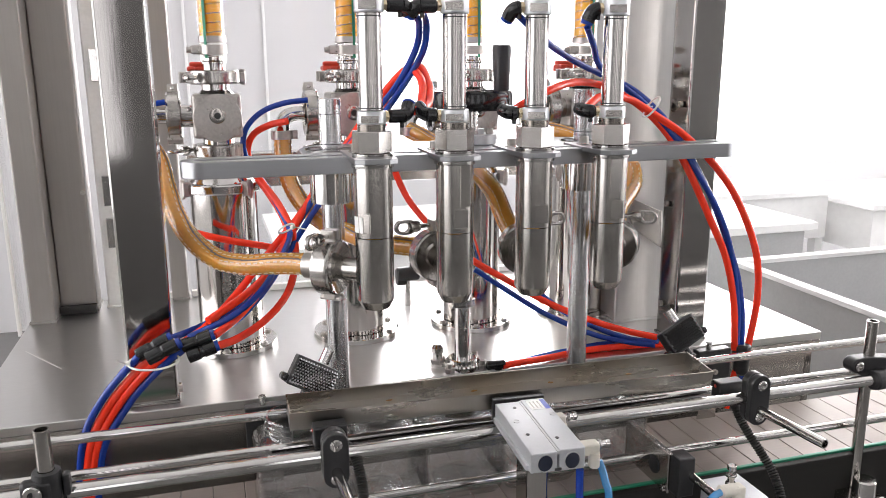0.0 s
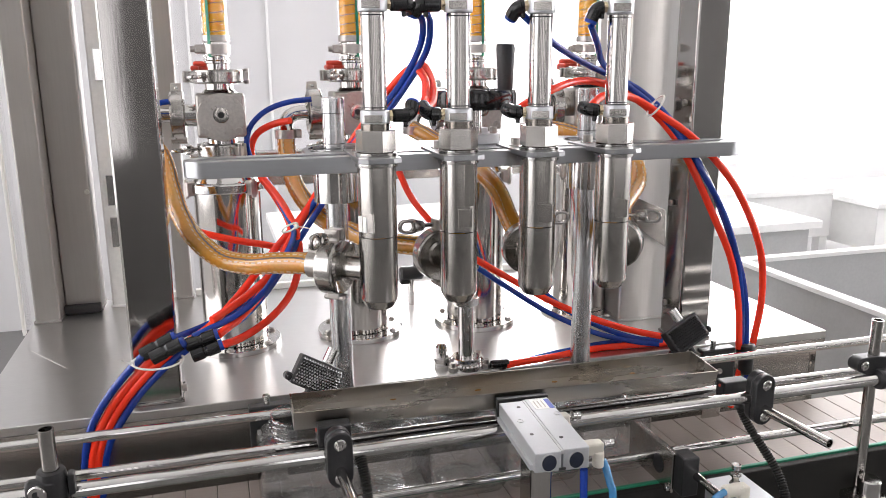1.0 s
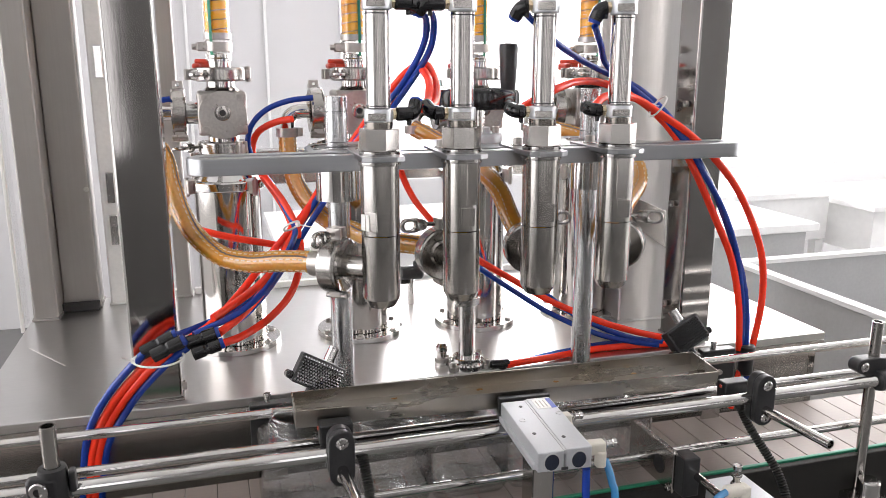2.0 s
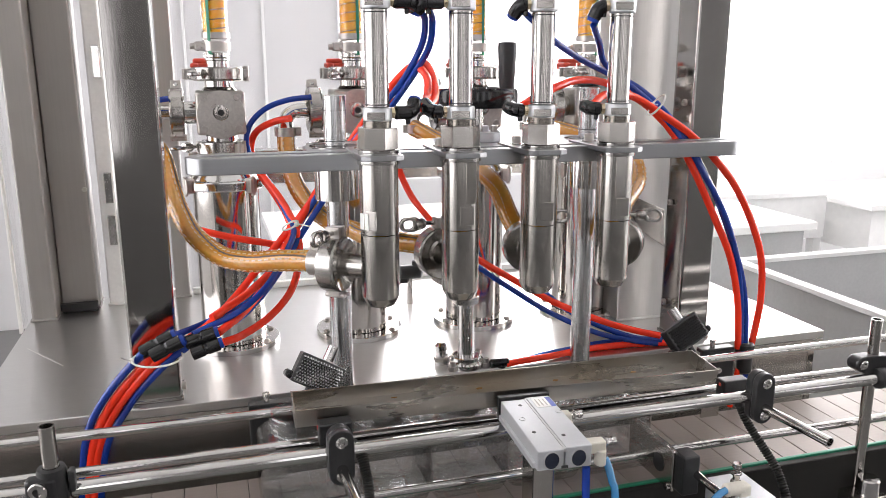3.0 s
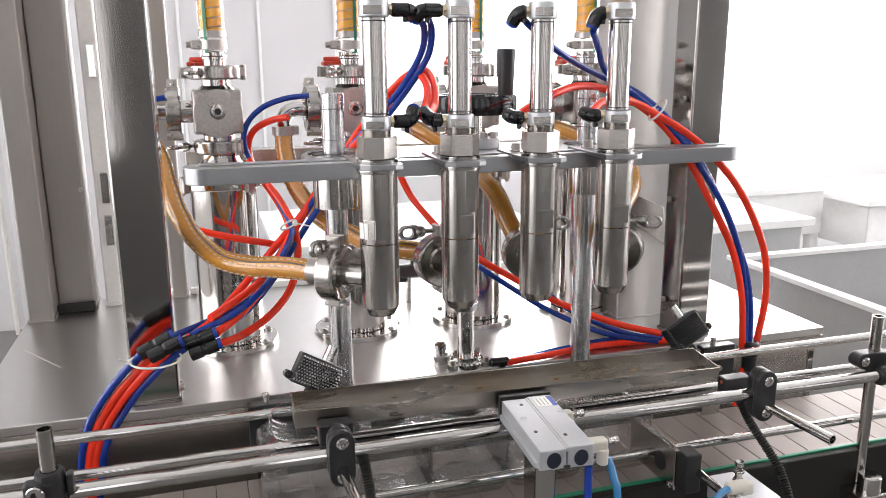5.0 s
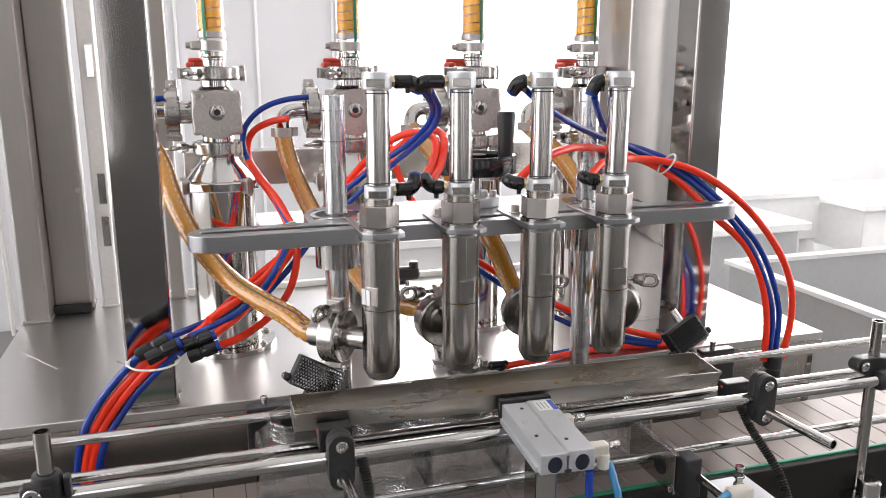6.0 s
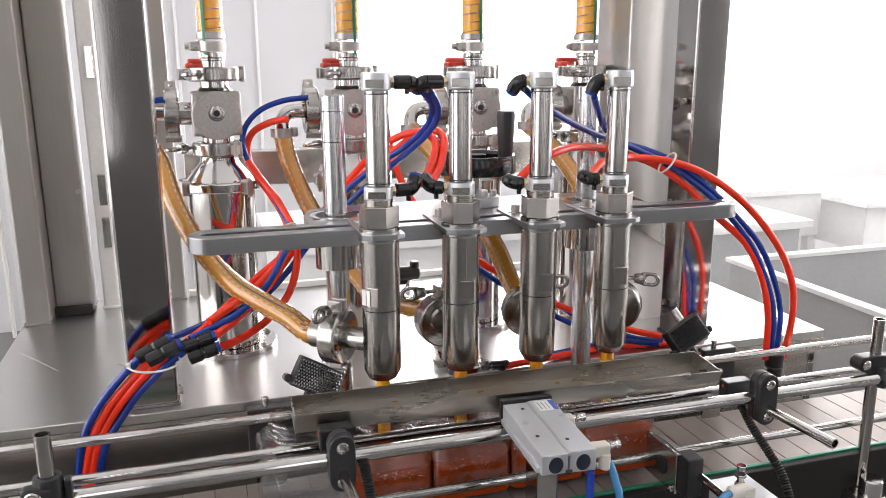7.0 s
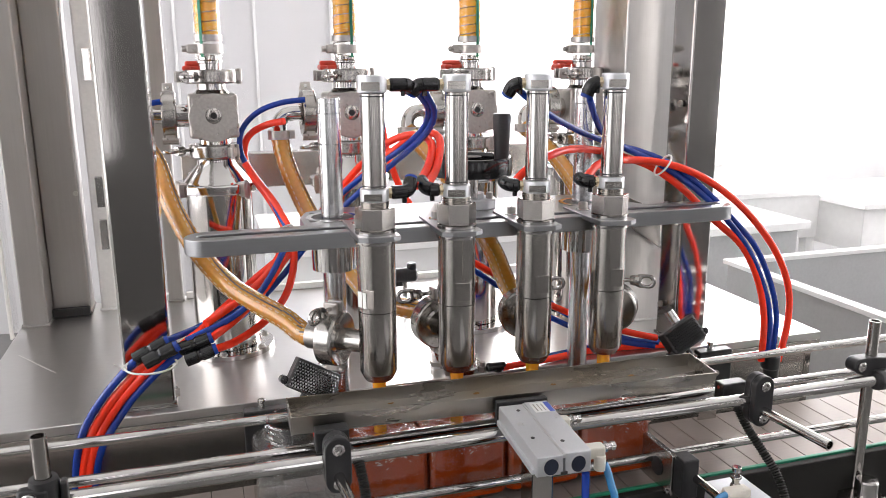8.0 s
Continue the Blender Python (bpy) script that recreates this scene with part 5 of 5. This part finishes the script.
cyl = thing("air_slide", T(0.3172, 0.705, 0.019) @ RZ(-3.5) @ Matrix.Diagonal((0.88, 1, 1, 1)), "twin-rod aluminium air cylinder pushing the drip tray", "air cylinder")
part("body", join(block(0.031, 0.122, 0.021, 0.0012, T(-0.0165, 0, 0)), block(0.031, 0.122, 0.023, 0.0012, T(0.0165, 0, 0.0005))), alu_light, cyl, "satin aluminium body with a groove")
part("groove", block(0.003, 0.1215, 0.004, 0.0002, T(0, -0.0001, 0.009)), aluminium, cyl)
part("side_rail", block(0.004, 0.112, 0.006, 0.0006, T(-0.0335, 0.001, -0.007)), alu_light, cyl)
for x in (-0.0155, 0.0165):
    part("bore_cap", lathe([(0.0086, -0.001), (0.0086, 0.0006), (0.008, 0.0008), (0.008, 0.0003), (0, 0.0003)], 30, T(x, -0.061, -0.0005) @ RX(90)), bore_blue, cyl, "dark blue bore cap")
for x in (-0.0155, 0.0165):
    part("bore_ring", pipe(0.0095, 0.0009, 0.0016, 30, T(x, -0.0605, -0.0005) @ RX(90)), aluminium, cyl)
part("port_plug", lathe([(0.0042, 0), (0.0042, 0.0006), (0.003, 0.0006), (0.003, 0.0001), (0, 0.0001)], 20, T(-0.022, 0.012, 0.0105)), aluminium, cyl)
part("port_plug", lathe([(0.0042, 0), (0.0042, 0.0006), (0.003, 0.0006), (0.003, 0.0001), (0, 0.0001)], 20, T(0.027, 0.018, 0.012)), aluminium, cyl)
part("front_slot", block(0.008, 0.0012, 0.003, 0.0003, T(0.0, -0.0612, -0.0085)), black_plastic, cyl)
for x, y in ((-0.012, 0.045), (0.009, -0.036), (-0.02, -0.02)):
    part("screw_hole", rod(0.0024, 0.0006, 14, T(x, y, 0.0104 if x < 0 else 0.0119)), black_plastic, cyl)
part("label", extrude([(0.006, 0.032), (0.024, 0.032), (0.024, 0.056), (0.006, 0.056)], 0.0003, T(0, 0, 0.0121)), label_white, cyl, "pale printed label with lines")
part("label_band", extrude([(0.0242, 0.032), (0.0305, 0.032), (0.0305, 0.056), (0.0242, 0.056)], 0.0003, T(0, 0, 0.0121)), label_blue, cyl, "blue label band")
for k in range(3):
    part("label_bar", extrude([(0.009 + 0.005 * k, 0.035), (0.0105 + 0.005 * k, 0.035), (0.0105 + 0.005 * k, 0.052), (0.009 + 0.005 * k, 0.052)], 0.0002, T(0, 0, 0.01245)), steel_cast, cyl)
part("push_plate", block(0.068, 0.008, 0.026, 0.0008, T(0.001, 0.068, 0.0)), black_plastic, cyl, "black push plate")
for x in (-0.016, 0.016):
    part("piston_rod", rod(0.005, 0.014, 18, T(x, 0.06, 0) @ RX(-90)), steel_polished, cyl)
for x, y in ((0.039, 0.028), (0.0485, -0.04)):
    v = part("speed_valve", join(block(0.016 if y > 0 else 0.026, 0.013, 0.013, 0.002, T(x - (0.0 if y > 0 else 0.004), y, -0.001)), rod(0.0066, 0.016, 18, T(x + 0.003, y - 0.004, -0.020))), cream_plastic, cyl, "cream plastic speed control valve")
    part("needle", join(rod(0.0038, 0.018, 16, T(x + 0.007, y + 0.002, 0.001) @ RY(90)), hexnut(0.0095, 0.004, T(x + 0.011, y + 0.002, 0.001) @ RY(90)), rod(0.0048, 0.005, 16, T(x + 0.019, y + 0.002, 0.001) @ RY(90))), steel_polished, v, "knurled steel needle")
stand = thing("cylinder_stand", T(0.299, 0.675, -0.95), "brushed steel stand under the air cylinder", "stand")
part("upright", block(0.023, 0.03, 0.956, 0.002, T(0, 0, 0.478)), steel_upright, stand)
part("base_plate", block(0.1, 0.1, 0.006, 0.001, T(0, 0, 0.003)), steel_brushed, stand)
still_tube([(0.3655, 0.659, 0.004), (0.368, 0.656, -0.004), (0.370, 0.65, -0.018), (0.3714, 0.645, -0.036), (0.368, 0.635, -0.14)], 0.004, tube_sky, "light blue air tube under the air cylinder")
still_tube([(0.339, 0.648, 0.004), (0.339, 0.646, -0.03), (0.342, 0.645, -0.08), (0.34, 0.65, -0.14)], 0.004, tube_blue, "dark blue air tube under the air cylinder")

# ---- the jar stop beside the conveyor ----
stop = thing("jar_stop", T(0, 0, 0), "steel jar stop plate with a black block and cylinder", "jar stop")
part("side_plate", join(span(0.513, 0.517, 0.752, 0.853, -0.062, -0.058, 0.0005), span(0.509, 0.5125, 0.752, 0.853, -0.11, -0.058, 0.0008)), steel_brushed, stop, "bent steel stop plate")
part("plate_hole", rod(0.012, 0.0008, 24, T(0.5087, 0.782, -0.085) @ RY(-90)), black_plastic, stop)
part("bolt", socket_bolt(0.0045, 0.004, T(0.5085, 0.758, -0.105) @ RY(-90)), steel_polished, stop)
part("black_block", block(0.022, 0.026, 0.05, 0.002, T(0.5245, 0.748, -0.083)), black_plastic, stop, "black plastic guide block")
part("guide_bar", rod(0.005, 0.09, 18, T(0.532, 0.74, -0.082) @ RX(90)), steel_polished, stop)
body = part("cylinder", block(0.05, 0.13, 0.028, 0.0015, T(0.566, 0.665, -0.098)), alu_light, stop, "satin aluminium stop cylinder")
part("needle", join(rod(0.0038, 0.03, 16, T(0.545, 0.682, -0.085)), hexnut(0.0105, 0.004, T(0.545, 0.682, -0.066)), hexnut(0.0105, 0.004, T(0.545, 0.682, -0.056)), rod(0.0052, 0.006, 18, T(0.545, 0.682, -0.047))), steel_polished, body, "steel needle with lock nuts")
part("speed_valve", join(rod(0.0075, 0.024, 18, T(0.535, 0.672, -0.066) @ RY(-90) @ T(0, 0, -0.012), 0.002), block(0.015, 0.014, 0.014, 0.002, T(0.546, 0.672, -0.068))), cream_plastic, body, "cream plastic speed control valve")
still_tube([(0.527, 0.671, -0.065), (0.512, 0.666, -0.066), (0.49, 0.655, -0.072), (0.468, 0.645, -0.086), (0.455, 0.64, -0.12)], 0.004, tube_sky, "light blue air tube of the jar stop")

# ---- jars, streams and filling ----
BELT = -0.115
JARS = (0.0805, 0.1785, 0.2765, 0.3745, 0.4725)


def jar(x, wet):
    h = 0.118
    outer = [(0, 0.0045, 0), (0.0235, 0.0045, 0), (0.027, 0.0006, 0), (0.030, 0.0, 0.4), (0.037, 0.0, 1), (0.043, 0.002, 1), (0.0465, 0.008, 1), (0.0489, 0.014, 1), (0.0489, 0.080, 1), (0.0465, 0.088, 0.7), (0.040, 0.0945, 0.3), (0.034, 0.0975, 0), (0.033, 0.100, 0)]
    outer += [(r, z, 0) for r, z in ((0.0345, 0.1015), (0.0345, 0.1035), (0.033, 0.105), (0.033, 0.107), (0.0345, 0.1085), (0.0345, 0.1105), (0.033, 0.112), (0.0335, h - 0.002), (0.0325, h))]
    inner = [(0.0305, h, 0), (0.030, h - 0.002, 0), (0.030, 0.099, 0), (0.037, 0.0925, 0.3), (0.043, 0.086, 0.7), (0.0485, 0.079, 1), (0.0485, 0.014, 1), (0.042, 0.008, 1), (0.035, 0.0048, 0.5), (0.0295, 0.005, 0), (0.0265, 0.0084, 0), (0.022, 0.0088, 0), (0, 0.0088, 0)]
    return solo("glass_jar", squared(outer + inner), glass, "clear squarish glass jar being filled with syrup" if wet else "empty clear squarish glass jar on the belt", "jar", T(x, NOZ_Y, BELT + 0.0005), "jars on the belt")


for k, x in enumerate(JARS):
    jar(x, k > 0)

FILL = [(0.0, 0.0), (6.24, 0.0), (6.4, 0.12), (6.6, 0.33), (7.0, 0.64), (7.5, 0.88), (8.0, 1.0)]
LAYERS, LAYER = 9, 0.0085
for x in JARS[1:]:
    f = thing("syrup_fill", T(x, NOZ_Y, BELT), "amber syrup rising in a glass jar", "syrup", "syrup in the jars")
    for k in range(LAYERS):
        z0 = 0.009 + LAYER * k
        r = (0.0484 if z0 < 0.07 else 0.0474) - 0.00004 * k
        bm = squared([(0, 0, 1), (r, 0, 1), (r, LAYER + 0.0006, 1), (0.012, LAYER + 0.0008, 0), (0.006, LAYER + 0.0016, 0), (0, LAYER + 0.0018, 0)], 48)
        o = part("layer", bm, juice_fill, f)
        rows = []
        for j in range(0, 81):
            t = j / 10
            s = float(np.interp(t, [q[0] for q in FILL], [q[1] for q in FILL]))
            level = s * LAYERS * LAYER
            wait = 0.0003 * max(0.0, k - level / LAYER)
            z = -0.0108 - wait if s == 0 else min(z0, level - LAYER + 0.009 - wait)
            z = max(z, -0.0108 - wait)
            rows.append((t, z))
        keep = [(t, z) for i, (t, z) in enumerate(rows) if i in (0, len(rows) - 1) or abs(z - rows[i - 1][1]) > 1e-6 or abs(rows[min(i + 1, len(rows) - 1)][1] - z) > 1e-6]
        movers.append((o, [(t, T(0, 0, z)) for t, z in keep]))
        o.matrix_basis = T(0, 0, rows[0][1])
    # splashes, and glass glints painted as pale drops, that ride up the front wall with the syrup
    random.seed(int(x * 1000))
    drops = []
    for k in range(44):
        w = random.uniform(0.0003, 0.0012)
        m = T(random.gauss(0.004, 0.014), -0.0480, random.gauss(-0.006, 0.005)) @ RY(random.uniform(-40, 40)) @ Matrix.Diagonal((w * random.uniform(1, 4.5), 0.0003, w, 1))
        drops.append(lathe([(0, -1), (0.7, -0.7), (1, 0), (0.7, 0.7), (0, 1)], 8, m))
    o = part("splash", join(*drops), splash, f, "pale splashes and painted glints on the syrup")
    ride = [(t, T(0, 0, -0.0108 if q == 0 else q * LAYERS * LAYER + 0.006)) for t, q in FILL]
    movers.append((o, ride))
    o.matrix_basis = ride[0][1]

for k, x in enumerate(NOZ_X):
    random.seed(10 + k)
    prof_s = [(0, 0)] + [(0.0082 - 0.0014 * (1 - i / 12) + 0.0004 * math.sin(2.3 * i + k), 0.150 * i / 12) for i in range(13)] + [(0, 0.150)]
    s = solo("syrup_stream", lathe(prof_s, 24), juice, "thick orange syrup stream falling from a nozzle", "syrup", T(x, NOZ_Y, 0.13), "syrup streams")
    up = 0.004 + 0.124
    rows = [(t, T(x, NOZ_Y, up - DROP * q)) for t, q in LIFT if t <= 6.0]
    rows += [(6.08, T(x, NOZ_Y, up - DROP)), (6.2, T(x, NOZ_Y, -0.04)), (6.3, T(x, NOZ_Y, BELT + 0.012)), (8.0, T(x, NOZ_Y, BELT + 0.012))]
    movers.append((s, rows))

# ---- things beyond the machine ----
bin_ = thing("steel_trough", T(0, 0, 0), "wide pale grey trough with a white folded rim", "trough")
part("rim", join(span(1.285, 1.315, 0.5, 1.71, -0.112, -0.10, 0.002), span(1.3155, 3.2, 1.68, 1.71, -0.112, -0.10, 0.002), span(1.3155, 3.2, 0.5, 0.53, -0.112, -0.10, 0.002)), wall_paint, bin_, "pale folded rim")
part("side", span(1.295, 1.305, 0.51, 1.70, -0.5, -0.1125, 0.001), grey_paint, bin_)
part("side", span(1.3055, 3.2, 1.69, 1.70, -0.5, -0.1125, 0.001), grey_paint, bin_)
part("side", span(1.3055, 3.2, 0.51, 0.52, -0.5, -0.1125, 0.001), grey_paint, bin_)
part("bottom", span(1.3055, 3.2, 0.5205, 1.6895, -0.31, -0.30, 0.001), grey_paint, bin_)
for fx in (1.35, 3.1):
    for fy in (0.56, 1.64):
        part("leg", span(fx - 0.02, fx + 0.02, fy - 0.02, fy + 0.02, -0.95, -0.3105, 0.002), steel_upright, bin_)


def far_table(x0, x1, y0, y1, top, label, body_mat, top_mat):
    t = thing("work_table", T((x0 + x1) / 2, (y0 + y1) / 2, -0.95), label, "table", "work tables")
    w, d, h = x1 - x0, y1 - y0, top + 0.95
    part("tabletop", block(w, d, 0.03, 0.004, T(0, 0, h - 0.015)), top_mat, t)
    part("apron", block(w - 0.06, d - 0.06, 0.22, 0.003, T(0, 0, h - 0.141)), body_mat, t)
    for sx in (-1, 1):
        for sy in (-1, 1):
            part("leg", block(0.05, 0.05, h - 0.252, 0.003, T(sx * (w / 2 - 0.06), sy * (d / 2 - 0.06), (h - 0.252) / 2)), body_mat, t)
    return t


far_table(1.64, 2.1, 2.3, 2.8, -0.162, "white work table with a grey front", grey_paint, wall_paint)
far_table(2.22, 3.02, 3.2, 3.7, -0.22, "white work table near the window", wall_paint, wall_paint)
far_table(3.05, 4.4, 3.0, 3.7, -0.27, "pale work table under the window", wall_paint, wall_paint)
far_table(0.2, 1.2, 2.6, 3.3, -0.2, "pale work table behind the machine", wall_paint, wall_paint)

# ---- conveyor ----
conveyor = thing("conveyor", T(0, 0, 0), "slat belt conveyor with green wear strips", "conveyor")
part("side_frame", span(-1.2, 1.27, 0.772, 0.7825, -0.26, -0.1135, 0.0015), dark_frame, conveyor, "steel side frame with the floor's dark reflection in its colour")
part("side_frame", span(-1.2, 1.27, 0.9425, 0.9445, -0.26, -0.135, 0.0015), steel_brushed, conveyor, "brushed steel side frame")
part("wear_strip", span(-1.2, 1.27, 0.783, 0.7885, -0.128, -0.1115, 0.001), green_strip, conveyor, "green plastic wear strip")
part("bed", span(-1.2, 1.27, 0.783, 0.942, -0.16, -0.1315, 0.001), dark_frame, conveyor)
for lx in (-0.9, 0.2, 1.1):
    part("leg", span(lx - 0.025, lx + 0.025, 0.80, 0.85, -0.95, -0.1605, 0.002), dark_frame, conveyor)
slat = part("belt_slat", block(0.0372, 0.1515, 0.004, 0.0007, T(0, 0, -0.002), 1), belt_plate, conveyor, "", T(-1.18, 0.865, BELT))
for k in range(1, 64):
    again(slat, T(-1.18 + 0.0381 * k, 0.865, BELT))


# ---- what moves ----
def motions():
    for ob, rows in movers:
        walk(ob, rows)


motions()
